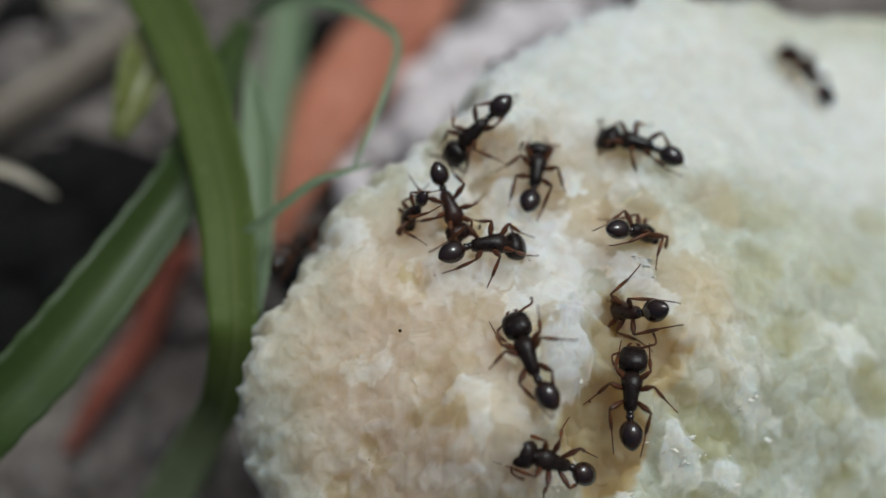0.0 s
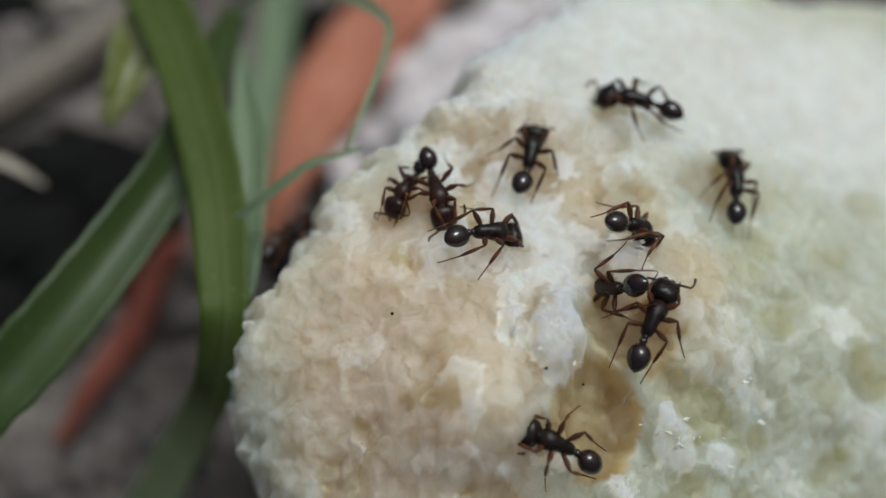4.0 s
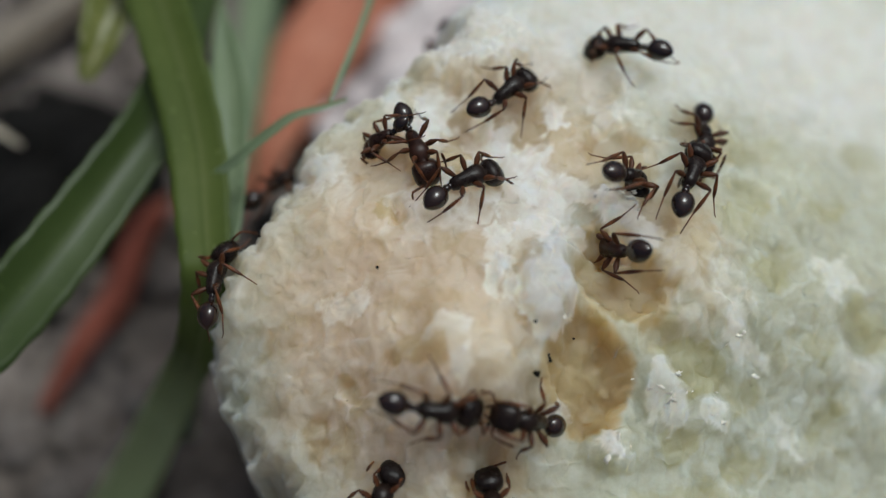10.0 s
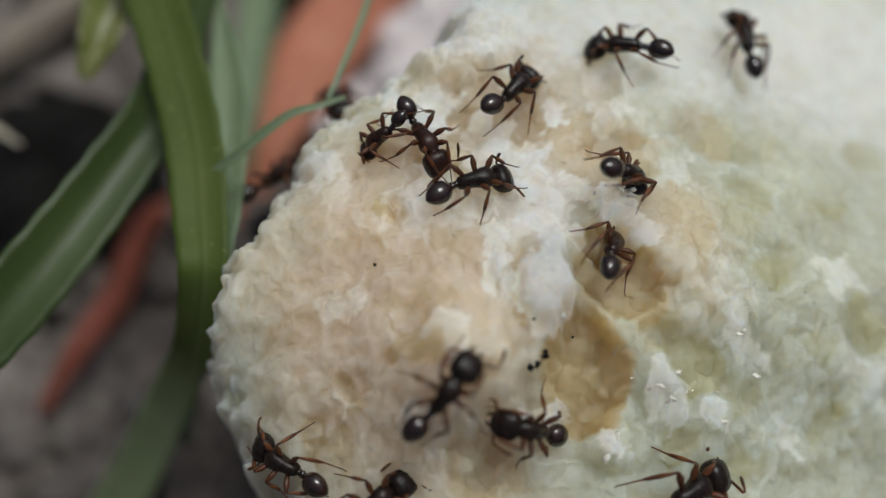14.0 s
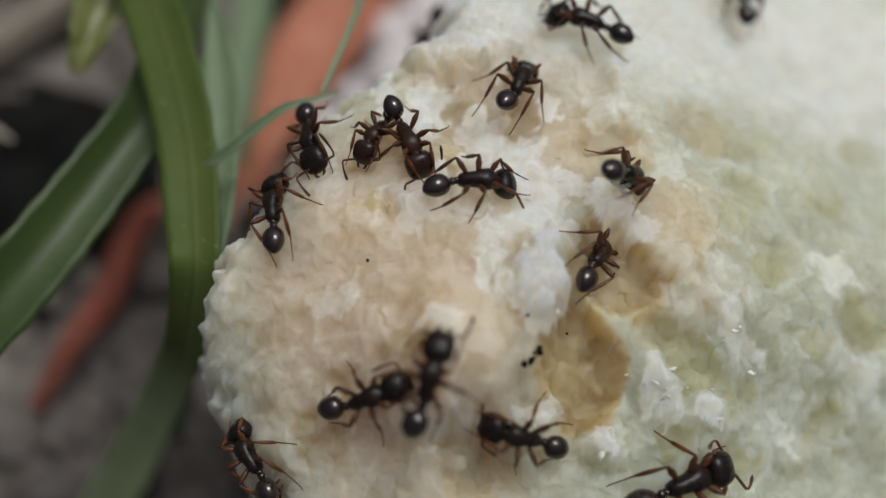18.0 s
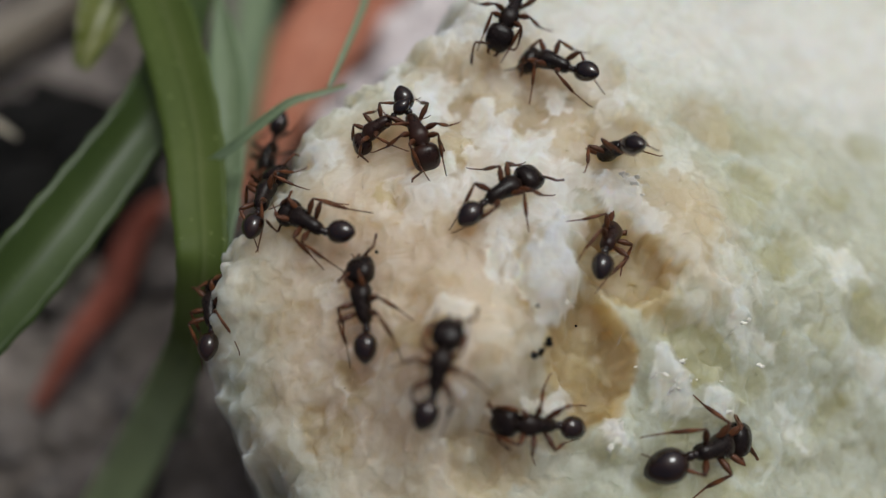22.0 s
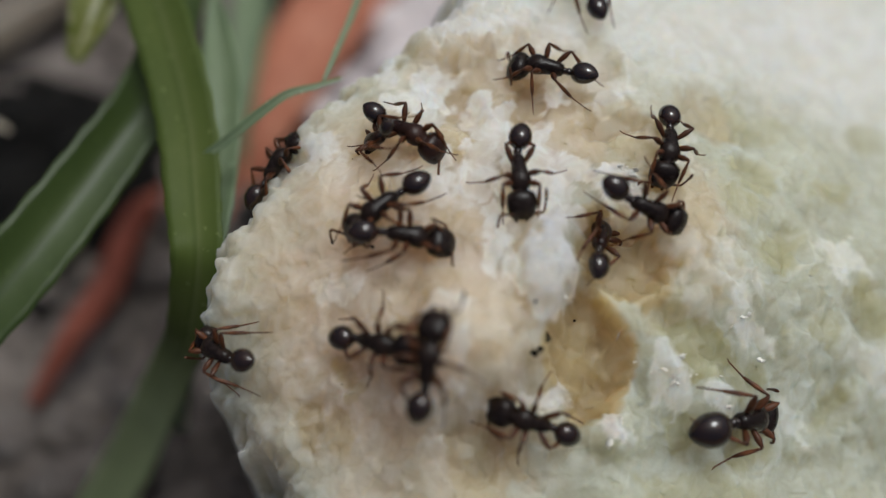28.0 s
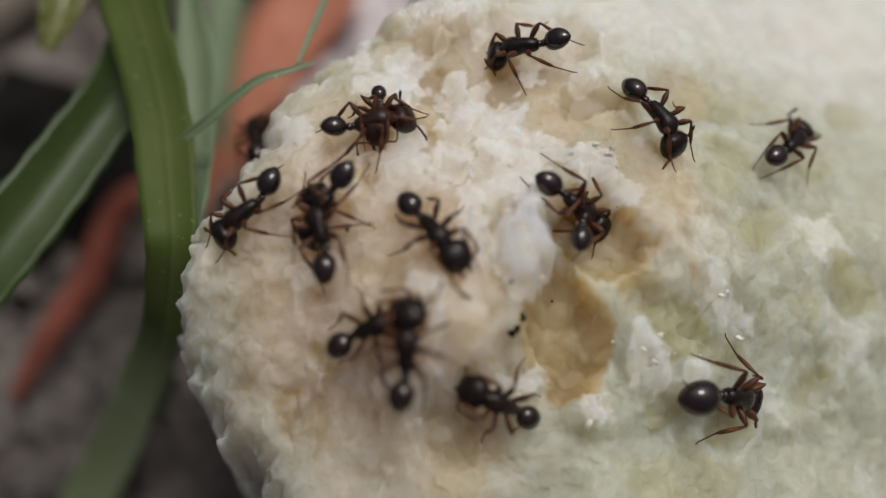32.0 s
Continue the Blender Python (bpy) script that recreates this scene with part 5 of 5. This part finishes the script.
    go("Q", [
        (0, 7.16, 25.35, 10.11, -127, 0), (0.2, 6.14, 25.28, 10.11, -148, 0), (0.4, 4.11, 24.62, 10.11, -166, 0), (0.6, 3.14, 22.93, 10.11, -149, 0), (0.68, 2.5, 23.97, 10.11, -189, 0), (0.75, 1.87, 25, 10.11, -228, 0),
        (0.95, 0.8, 45.35, -6.65, -218, 0), (2, -1.43, 47, -5.7, -221, 0), (3, -4.32, 48.85, -4.98, -243, 0), (32, -1, 48.05, -7.29, -246, 0),
    ])
    go("R", [
        (0, 2.55, 9.09, 13.73, 107, 0), (0.2, 2.12, 8.5, 13.6, 131, 0), (0.4, 1.58, 8.01, 13.88, 162, -9), (0.6, 1.29, 7.54, 13.92, 186, 0), (0.8, 0.18, 7.33, 13.41, 203, 0), (1, 0.01, 7.11, 13.13, 209, 0),
        (1.3, -0.11, 7.1, 13.05, 208, -20), (1.6, -0.52, 7.2, 12.73, 203, 0), (1.9, -1.95, 6.39, 10.98, 205, 0), (2, -2.49, 6.2, 10.45, 213, -15), (2.2, -3.88, 5.37, 9.54, 207, 0), (2.5, -6.65, 5.49, 1.28, 206, 0),
        (4, -9.05, 4.75, -11.88, 208, 0), (14.5, -6.95, 3.13, -3.99, 134, 0), (25, -4.23, 1.22, 7.15, 60, -20), (26.3, -2.65, 4.58, 9.57, 50, -20), (27.5, -1.14, 7.81, 12.48, -15, 0), (28, -0.92, 7.56, 12.6, -11, 0),
        (29, -0.76, 7.37, 12.63, -7, -16), (30, -0.81, 7.28, 12.55, -1, -20), (31, -0.55, 7.23, 12.75, 3, -20), (32, -0.35, 7.35, 12.96, 16, 0),
    ])
    go("S", [
        (0, 4.87, 49.65, -4.25, -120, 0), (9, 4.94, 45.78, -7.59, -124, 0), (9.4, 2.97, 41.56, -7.58, -124, 0), (9.6, 1.31, 22.2, 10.11, -103, 0), (10, 1.08, 20.43, 10.11, -95, 0), (10.5, 0.38, 21.08, 10.11, -140, 0),
        (11, -0.89, 18.95, 10.11, -116, 0), (12, -1.49, 18.8, 9.7, -85, 0), (13, -1.75, 18.6, 9.7, -80, 0), (13.5, -2.07, 18.22, 9.7, -80, 0), (14, -2.98, 18.09, 9.7, -75, 0), (16, -3.14, 18.26, 10.11, -74, 0), (17, -3.36, 17.86, 10.11, -72, 0),
        (18, -2.93, 14.48, 12.8, -72, 0), (18.5, -2.77, 14.04, 12.86, -72, 0), (19, -2.82, 14.17, 12.48, -74, 0), (19.2, -2.15, 13.34, 13.14, -65, 0), (19.4, -2.18, 12.14, 13.14, -68, -19), (19.6, -1.8, 11.98, 13.25, -43, 0),
        (20, -1.5, 11.38, 13.32, -42, -20), (20.2, -0.37, 10.95, 13.5, 19, -20), (20.4, -0.05, 10.72, 13.48, 19, 0), (20.6, 0.57, 11.17, 13.5, 39, 0), (20.8, 0.71, 11.51, 13.53, 49, 0), (21, 1.47, 11.83, 13.48, 40, 0),
        (21.3, 2.6, 10.82, 13.5, -9, 0), (21.6, 2.56, 11.42, 13.5, 9, 0), (22, 2.33, 11.71, 13.49, 34, 0), (22.3, 2.05, 11.51, 13.52, 1, 0), (22.45, 1.47, 10.73, 13.55, -40, 0), (22.6, 0.9, 9.99, 13.49, -81, 0),
        (23, 1.06, 8.33, 13.85, -101, -19), (23.2, 1.82, 8.12, 13.77, -74, -16), (23.5, 2.37, 8.31, 13.48, -51, 0), (23.8, 2.12, 8.22, 13.62, -50, 0), (24, 1.54, 8.12, 13.87, -84, -20), (24.6, 1.01, 8.11, 13.9, -98, -20),
        (25, 0.71, 8.21, 13.82, -155, -20), (25.5, 0.62, 8.81, 13.64, -202, -17), (26.17, 0.27, 9.34, 13.49, -260, -14), (26.83, -0.08, 9.82, 13.43, -318, -8), (27.5, -0.42, 10.29, 13.39, -377, 0), (28, -0.29, 10.27, 13.39, -368, -15),
        (28.4, 0.73, 11.23, 13.54, -326, 0), (28.7, 2.12, 12.09, 13.47, -348, 0), (29, 3.31, 12.36, 13.48, -336, 0), (29.3, 4.44, 12.09, 13.47, -367, -8), (29.6, 4.07, 10.41, 14.41, -392, 0), (30, 4.56, 11.02, 13.55, -396, -9),
        (31, 5.32, 11.03, 12.52, -402, -20), (32, 5.21, 11.09, 12.73, -403, -4),
    ])
    go("T", [
        (0, 2.96, 6.6, 12.22, 161.45, -3.68), (3, 3.17, 6.73, 12.16, 160.15, -24.54), (6, 3.51, 6.27, 11.53, 151.17, 18.03), (9, 3.01, 6.18, 11.79, 161.48, 22.65), (12, 2.88, 5.97, 11.64, 156.37, 25), (13, 2.99, 5.95, 11.55, 154.08, 23.85),
        (14, 3.03, 5.91, 11.49, 158.54, 23.11), (18, 2.96, 5.69, 11.29, 157.13, 6.42), (20, 3.08, 5.77, 11.31, 159.14, 9.42), (22, 3.07, 5.79, 11.33, 169.87, 3.44), (23, 2.97, 5.78, 11.39, 162.61, 9.75), (25, 2.94, 5.67, 11.28, 153.55, 6.03),
        (28, 2.98, 5.76, 11.36, 156.97, -1.12), (32, 2.74, 5.71, 11.45, 147.06, 17.18),
    ])
    go("U", [
        (0, 1.12, 16.92, 13.82, -142, -20), (0.3, 1.02, 16.9, 13.81, -196, -20), (0.6, 0.91, 16.87, 13.8, -250, -20), (0.8, 0.48, 16.76, 13.51, -293, -20), (1, 0.6, 16.67, 13.57, -289, -12), (1.3, 0.38, 19.79, 10.11, -335, -20),
        (1.6, 0.4, 19.48, 10.11, -334, 0), (2, 0.15, 20.53, 10.11, -368, 0), (2.3, 0.28, 21.33, 10.11, -349, -9), (2.6, -0.21, 23.7, 10.11, -307, 0), (3.4, -1.58, 46.37, -6.19, -319, 0), (6, -1.59, 49.67, -4.71, -300, 0),
        (32, 0.75, 48.31, -7.41, -291, 0),
    ])
    go("V", [
        (0, 3.24, 22.57, 10.11, -32, 0), (0.2, 2.75, 18.33, 13.91, -71, 0), (0.4, 2.95, 18.65, 13.87, -81, 0), (0.6, 3.48, 17.54, 13.45, -63, 0), (0.8, 5.06, 15.16, 13.42, -53, 0), (1, 6.37, 13.96, 12.95, -48, 0),
        (1.3, 6.85, 12.93, 13.37, -55, 0), (1.6, 7.34, 12.39, 13.32, -24, 0), (1.9, 8.67, 12.17, 12.91, 18, 0), (2, 9.34, 11.78, 12.62, 11, 0), (2.2, 10.64, 12.06, 12.03, -2, 0), (2.5, 13.82, 12.77, 10.43, 5, 0),
        (2.6, 14.17, 13.78, 10.39, 67, -20), (2.7, 13.64, 14.46, 10.65, 74, 0), (2.9, 12, 13.96, 11.39, 118, 0), (3, 11.12, 13.67, 11.64, 144, 0), (3.1, 9.81, 13.71, 12.29, 171, 0), (3.3, 9.42, 13.61, 12.56, 163, 0),
        (3.5, 9.22, 13.58, 12.66, 162, 0), (3.85, 9.66, 14.68, 12.43, 111, 0), (4.2, 10.23, 16, 11.89, 60, 0), (5, 17.05, 26.14, 8.63, 59, 0), (6, 29.62, 47.97, -5.29, 55, 0), (32, 33.84, 46.36, -7.78, 45, 0),
    ])
    go("W", [
        (0, -14.5, 8.36, -8.33, 51, 0), (4.8, -12.73, 9.03, -7.6, 54, 0), (5.5, -6.06, 8.55, 10.6, 39, -20), (5.8, -5.11, 9.03, 11.37, 43, -20), (6, -5.41, 9.06, 11.13, 8, -20), (6.2, -4.34, 9.2, 11.85, 22, -20),
        (6.5, -2.65, 8.88, 12.16, 11, -20), (6.8, -0.06, 9.98, 13.38, 27, -20), (7, 1.66, 10.83, 13.52, 32, 0), (7.2, 1.99, 11.83, 13.49, 50, 0), (7.4, 1.9, 13.09, 13.49, 93, 0), (7.6, 2.6, 13.41, 13.44, 72, 0),
        (7.8, 3.9, 13.29, 13.47, 45, 0), (8, 4.64, 14.06, 13.46, 54, 0), (8.4, 6.88, 14.85, 13.25, 23, 0), (8.8, 11.92, 17.68, 11.29, 21, 0), (9, 14.87, 20.49, 9.81, 46, 0), (9.4, 18.37, 24.93, 8.6, 41, 0),
        (10, 33.44, 45.2, -7.71, 44, 0), (32, 35.88, 44.85, -7.94, 45, 0),
    ])
    go("X", [
        (0, -8.49, 3.14, -7.59, 72, 0), (5, -5.4, 3.4, 3.47, 72, -13), (5.8, -3.74, 4.42, 9.06, 73, -20), (6, -3.65, 5.01, 9.41, 73, -20), (6.2, -3.33, 5, 10.03, 71, -20), (6.5, -3.08, 5.69, 10.24, 74, -20),
        (6.8, -2.74, 6.11, 10.65, 72, -20), (7, -2.72, 6.43, 10.88, 72, 0), (7.3, -2.26, 6.91, 11.5, 64, 0), (7.6, -1.86, 6.88, 11.84, 42, 0), (8, -1.46, 7.04, 12.27, 32, 0), (8.4, -1.4, 6.85, 12.21, 31, -17),
        (8.8, -1.18, 6.52, 12.14, 17, -20), (9, -1.11, 6.53, 12.23, 17, -20), (9.2, -0.86, 6.34, 12.31, -7, -20), (9.6, -0.28, 6.43, 12.81, -9, -20), (10, 0.45, 6.16, 12.96, -14, -20), (11, 0.72, 5.87, 12.68, 9, 0),
        (12, 0.5, 6.01, 12.78, 24, 0), (12.5, 0.82, 5.95, 12.82, 27, 0), (13, 0.95, 5.93, 12.78, 44, 0), (13.5, 0.63, 6.03, 12.87, 56, 0), (14, 0.73, 6.35, 13.35, 56, 0), (14.5, 0.95, 6.56, 13.67, 60, 0),
        (16.5, 0.34, 6.64, 13.47, 79, 0), (17, 0.46, 6.6, 13.49, 79, 0), (18, 0.56, 6.56, 13.54, 71, 0), (19, 0.57, 6.62, 13.56, 74, 0), (20, 0.4, 6.61, 13.49, 78, 0), (21, 0.47, 6.53, 13.45, 77, 0),
        (22, 0.56, 6.6, 13.57, 73, -8), (23, 0.5, 6.69, 13.61, 76, 0), (24, 0.55, 6.59, 13.55, 75, 0), (25, 0.39, 6.72, 13.6, 86, 0), (28, 0.39, 6.69, 13.54, 74, 0), (29, 0.42, 6.66, 13.57, 77, -14),
        (30, 0.47, 6.71, 13.64, 65, -13), (31, 0.34, 6.53, 13.35, 71, -20), (32, 0.45, 6.57, 13.46, 78, 0),
    ])
    go("Y", [
        (0, -2.54, 1.09, 8.53, 57, -20), (8, -1.92, 2.08, 9.06, 58, -20), (9, -1.22, 3.66, 9.73, 64, -20), (10, -1.23, 4.1, 9.87, 65, -20), (11, -1.34, 4.1, 9.84, 59, -20), (12, -1.14, 4.17, 9.93, 52, -20),
        (13, -1.2, 3.96, 9.87, 41, -20), (14, -1.28, 4.16, 9.9, 33, -20), (14.5, -1.37, 4.15, 9.86, 38, -20), (16.5, -2.57, 6.43, 10.59, 44, 0), (17, -1.47, 6.5, 11.41, 30, 0), (18, -1.1, 6.61, 11.78, 21, 0),
        (19, -1.09, 6.71, 11.88, 19, 0), (20, -0.96, 6.73, 12.07, 19, 0), (20.5, -1.24, 6.8, 11.81, 24, 0), (21, -1.83, 7.28, 11.42, 63, 0), (21.3, -1.61, 7.9, 12.17, 75, 0), (21.6, -1.32, 8.44, 12.58, 84, -20),
        (22, -1.43, 8.77, 12.66, 91, 0), (22.3, -1.38, 9.84, 13.07, 78, 0), (22.6, -1.33, 10.67, 13.32, 66, 0), (22.9, -0.09, 11.39, 13.51, 44, 0), (23, 0.47, 11.38, 13.53, 36, 0), (23.2, 1.88, 11.55, 13.51, 6, 0),
        (23.5, 3.85, 11.37, 13.51, 4, 0), (24, 4.11, 11.48, 13.51, 1, 0), (25, 4.33, 11.45, 13.49, -3, 0), (27.5, 5.33, 12, 13.67, -10, -16), (28, 6.57, 11.27, 13.44, -28, -20), (29, 7.16, 10.94, 13.29, -2, -20),
        (30, 8.89, 11.47, 12.81, 20, 0), (31, 10.65, 11.91, 11.93, -22, 0), (31.4, 11.45, 12.81, 11.65, 13, 0), (32, 12.66, 13.83, 11.09, 41, 0),
    ])
    go("Z", [
        (0, 1.41, 0.53, 8.81, 101, -20), (8, 1.82, 2.71, 9.51, 102, -20), (9, 2.22, 3.87, 9.98, 97, -20), (10, 2.01, 3.77, 9.94, 97, -20), (11, 2.09, 3.77, 9.95, 95, -20), (11.7, 2.31, 3.08, 9.65, 92, -20),
        (12.5, 2.42, 1.68, 9.22, 90, -20), (14, 2.24, -0.49, 8.41, 77, -20), (32, 2.65, -1.8, 7.89, 75, -20),
    ])
    go("O", [
        (0, -0.36, 1.2, 9.36, 42, -12), (11, 1.75, 1.16, 9.32, 49, -12), (12, 4.97, 3.64, 10.09, 46, -12), (12.5, 6.4, 3.86, 10.07, 39, -12), (13, 7.33, 4.11, 9.66, 26.59, -5.92), (14, 7.68, 4.33, 9.67, 22.87, -13.2),
        (18, 7.76, 4.54, 9.74, 20.55, -0.55), (20, 8.26, 5.04, 9.8, 13.36, -9.64), (22, 8.24, 5.36, 9.96, 8.16, -13.53), (23, 8.38, 5.34, 9.89, 17.37, -1.16), (25, 8.84, 6.05, 10.24, 31.71, -9.28), (28, 9.37, 6.09, 9.93, -4.97, -17),
        (30, 9.24, 6.31, 10.23, 1.04, -19.53), (32, 9.64, 6.15, 9.79, -15.18, -18.81),
    ])
    go("AA", [
        (0, -4.89, 15.12, 9, 48, -20), (3, -4.91, 14.9, 8.99, 42, -20), (6, -4.98, 15.16, 8.98, 49, -20), (9, -4.76, 15.13, 9, 50, -20), (11, -4.86, 15.46, 8.99, 25, -20), (13, -4.68, 15.35, 8.98, 50, -20),
        (14, -4.92, 15.45, 8.99, 32, -20), (16.5, -4.09, 12.45, 12.49, 87, 0), (17, -4.05, 12.23, 12.54, 96, 0), (18, -3.96, 12.03, 12.56, 101, 0), (19, -3.94, 11.86, 12.56, 112, 0), (20, -4.23, 11.83, 12.48, 95, 0),
        (21, -4.26, 11.73, 12.48, 70, 0), (22, -4.51, 12.29, 12.24, 89, 0), (22.6, -4.84, 14.99, 8.98, 113, 0), (23.2, -5.03, 14.86, 8.99, 137, 0), (24, -5.4, 15.2, 8.98, 143, 0), (24.5, -5.17, 15.11, 8.98, 79, -14),
        (25, -4.96, 15.02, 8.98, 15, -20), (28, -4.15, 13.7, 11.55, 37, 0), (29, -4.31, 12.88, 12.03, 50, -20), (29.5, -4.35, 12.7, 12.14, -21, -20), (30, -4.31, 12.44, 12.35, -93, 0), (30.5, -3.8, 12.61, 12.61, -132, 0),
        (31, -3.37, 12.87, 12.72, -171, 0), (31.5, -3.66, 13.24, 12.55, -209, 0), (32, -4.62, 15.89, 8.98, -247, 0),
    ])
    go("DD", [
        (0, 13.3, 52.87, -2.6, -133, 0), (15.5, 2.94, 41.49, -7.64, -138, 0), (16.5, 0.84, 21.61, 10.11, -118, 0), (17, 1.05, 20.98, 10.11, -112, 0), (17.5, 1.05, 22.06, 9.2, -116, 0), (18, 0.72, 21.99, 8.3, -125, -15), (18.3, 1.47, 23.45, 6.5, -122, -10), (18.7, 1.66, 23.89, 6.5, -112, 0),
        (19, 0.39, 20.34, 10.11, -117, 0), (19.2, -0.23, 19.85, 10.11, -154, 0), (19.5, -1.9, 19.62, 10.11, -214, 0), (20, -2.2, 19.95, 10.11, -226, 0), (20.5, -3.07, 19.21, 10.11, -207, 0), (21, -3.92, 18.72, 10.11, -187, -20),
        (21.6, -4.67, 16.21, 10.11, -134, -20), (22.3, -4.96, 14.85, 10.11, -123, -20), (23, -4.88, 14.28, 10.11, -143, -20), (23.27, -3.99, 12.59, 13.18, -90, -20), (23.53, -3.93, 13.5, 12.11, -38, 0), (23.8, -3.58, 13.47, 12.56, 14, 0),
        (24.2, -3.2, 13.08, 13.3, 18, 0), (24.4, -3.21, 13.22, 12.27, -26, 0), (24.6, -2.94, 12.2, 12.87, -71, 0), (25, -3.36, 10.46, 12.66, -82, 0), (25.5, -3.07, 9.39, 12.31, -76, -20), (26.5, -3.9, 8.43, 11.52, -117, -20),
        (27.5, -7.81, 12, -1.53, -169, -20), (27.8, -8.05, 12.16, -2.35, -219, -20), (28.1, -8.3, 12.35, -3.14, -269, -20), (28.4, -7.98, 12.99, -3.97, -267, 0), (28.55, -5.22, 9.62, 11.24, -313, 0), (28.7, -4.46, 9.65, 12.05, -360, 0),
        (29, -4.65, 9.73, 11.97, -330, 0), (29.3, -3.96, 9.77, 12.23, -347, 0), (29.6, -2.4, 9.51, 12.57, -331, -20), (29.9, -0.58, 9.92, 13.32, -348, 0), (30.2, 0.62, 10.62, 13.49, -345, 0), (30.5, 2.03, 10.97, 13.5, -358, 0),
        (30.8, 1.38, 10.54, 13.49, -397, 0), (31, 0.61, 10.04, 13.48, -430, 0), (31.4, 0.83, 10.19, 13.5, -398, 0), (32, 1.2, 9.66, 13.52, -416, 0),
    ])
    go("EE", [
        (0, -4.02, 0.66, 6.59, 125, -20), (7.4, -5.32, 3.46, 4.25, 120, 0), (8, -6.26, 5.44, 2.9, 118, 0), (8.4, -5.27, 5.51, 8.26, 109, -20), (8.8, -5.87, 6.87, 10.11, 122, 0), (9, -6.11, 7.65, 10.11, 120, -15),
        (9.2, -8.15, 11.7, -1.94, 105, 0), (9.6, -6.44, 10.03, 10.73, 96, 0), (10, -6.04, 10.45, 11.47, 87, 0), (11, -6.23, 10.24, 11.15, 88, 0), (12, -6.4, 9.27, 10.77, 116, 0), (12.5, -6.82, 8.38, 10.11, 135, -20),
        (12.75, -8.99, 7.45, 10.11, 181, -20), (13, -24.52, 10.07, -7.99, 204, -20), (13.4, -29.93, 5.25, -7.71, 233, -20), (32, -29.6, 3.99, -7.94, 226, -20),
    ])
    go("FF", [
        (0, -12.51, 0.87, -7.8, 70, 0), (10, -10.79, 4.32, -8.22, 74, 0), (10.3, -8.56, 4.91, -2.75, 123, 0), (10.6, -6.32, 5.49, 2.73, 172, -20), (11, -4.7, 5.08, 8.55, 195, -18), (12, -4.17, 5.06, 9.2, 186, 0),
        (13, -3.96, 5.54, 9.59, 170, 0), (14, -3.94, 5.47, 9.55, 156, 0), (16.5, -4.19, 5.63, 9.56, 161, 0), (17, -4.31, 5.78, 9.61, 152, 0), (18, -4.69, 5.59, 9.25, 125, 0), (19, -4.05, 5.63, 9.61, 169, 0),
        (20, -4.33, 5.94, 9.71, 134, 0), (21, -5.1, 7.76, 10.67, 88, -20), (22, -6.24, 9.62, 10.1, 96, 0), (22.3, -5.89, 9.96, 10.5, 75, 0), (22.6, -4.68, 9.87, 11.96, 41, 0), (23, -3.75, 9.74, 12.25, 20, 0),
        (23.5, -2.95, 10.17, 12.67, 28, 0), (23.8, -2.28, 10.44, 12.93, 44, 0), (24, -2.09, 10.51, 13.03, 47, 0), (25, -1.18, 10.55, 13.34, 16, 0), (25.5, -0.76, 10.37, 13.38, 8, -20), (26, -0.81, 10.5, 13.39, 49, -20),
        (26.5, -0.85, 10.63, 13.41, 91, -20), (27, -0.92, 11.29, 13.27, 151, -20), (27.5, -0.99, 12, 13.04, 211, -20), (28, -0.96, 11.11, 13.49, 216, 0), (29, -1.38, 10.75, 13.28, 215, -20), (30, -1.82, 11.23, 13.24, 214, -19),
        (31, -1.87, 10.85, 13.15, 222, -20), (32, -1.85, 10.77, 13.14, 227, -20),
    ])
    go("GG", [
        (0, -4.14, 2.94, 7.55, 100, 0), (17.6, -4.14, 2.94, 7.55, 100, 0), (18.3, -4.14, 4.12, 8.6, 102, 0), (19, -4.24, 4.59, 8.6, 104, 0), (19.6, -4.41, 4.39, 8.6, 104, 0), (20, -4.61, 3.53, 7.55, 100, 0), (20.4, -4.61, 1.43, 6.55, 96, 0), (32, -4.61, 1.43, 6.55, 96, 0),
    ])
    x, y, z = 3.36, 7.43, 12.66
    walk(bark_chip, [(t, pose((x + dx) * MM, (y + dy) * MM, (z + dz) * MM, 0, tip, turn)) for t, dx, dy, dz, tip, turn in
                     [(0, 0.3, 0, -1.3, 0, 0), (9.2, 0.25, 0, -1.0, 0, 0), (10, 0.1, 0, -0.25, 10, 0), (11, 0, 0, 0, 0, -10), (20, 0, 0, 0.03, 0, -12), (28, 0.03, 0, -0.05, 0, 0), (32, 0, 0, 0, 0, 5)]])


motions()
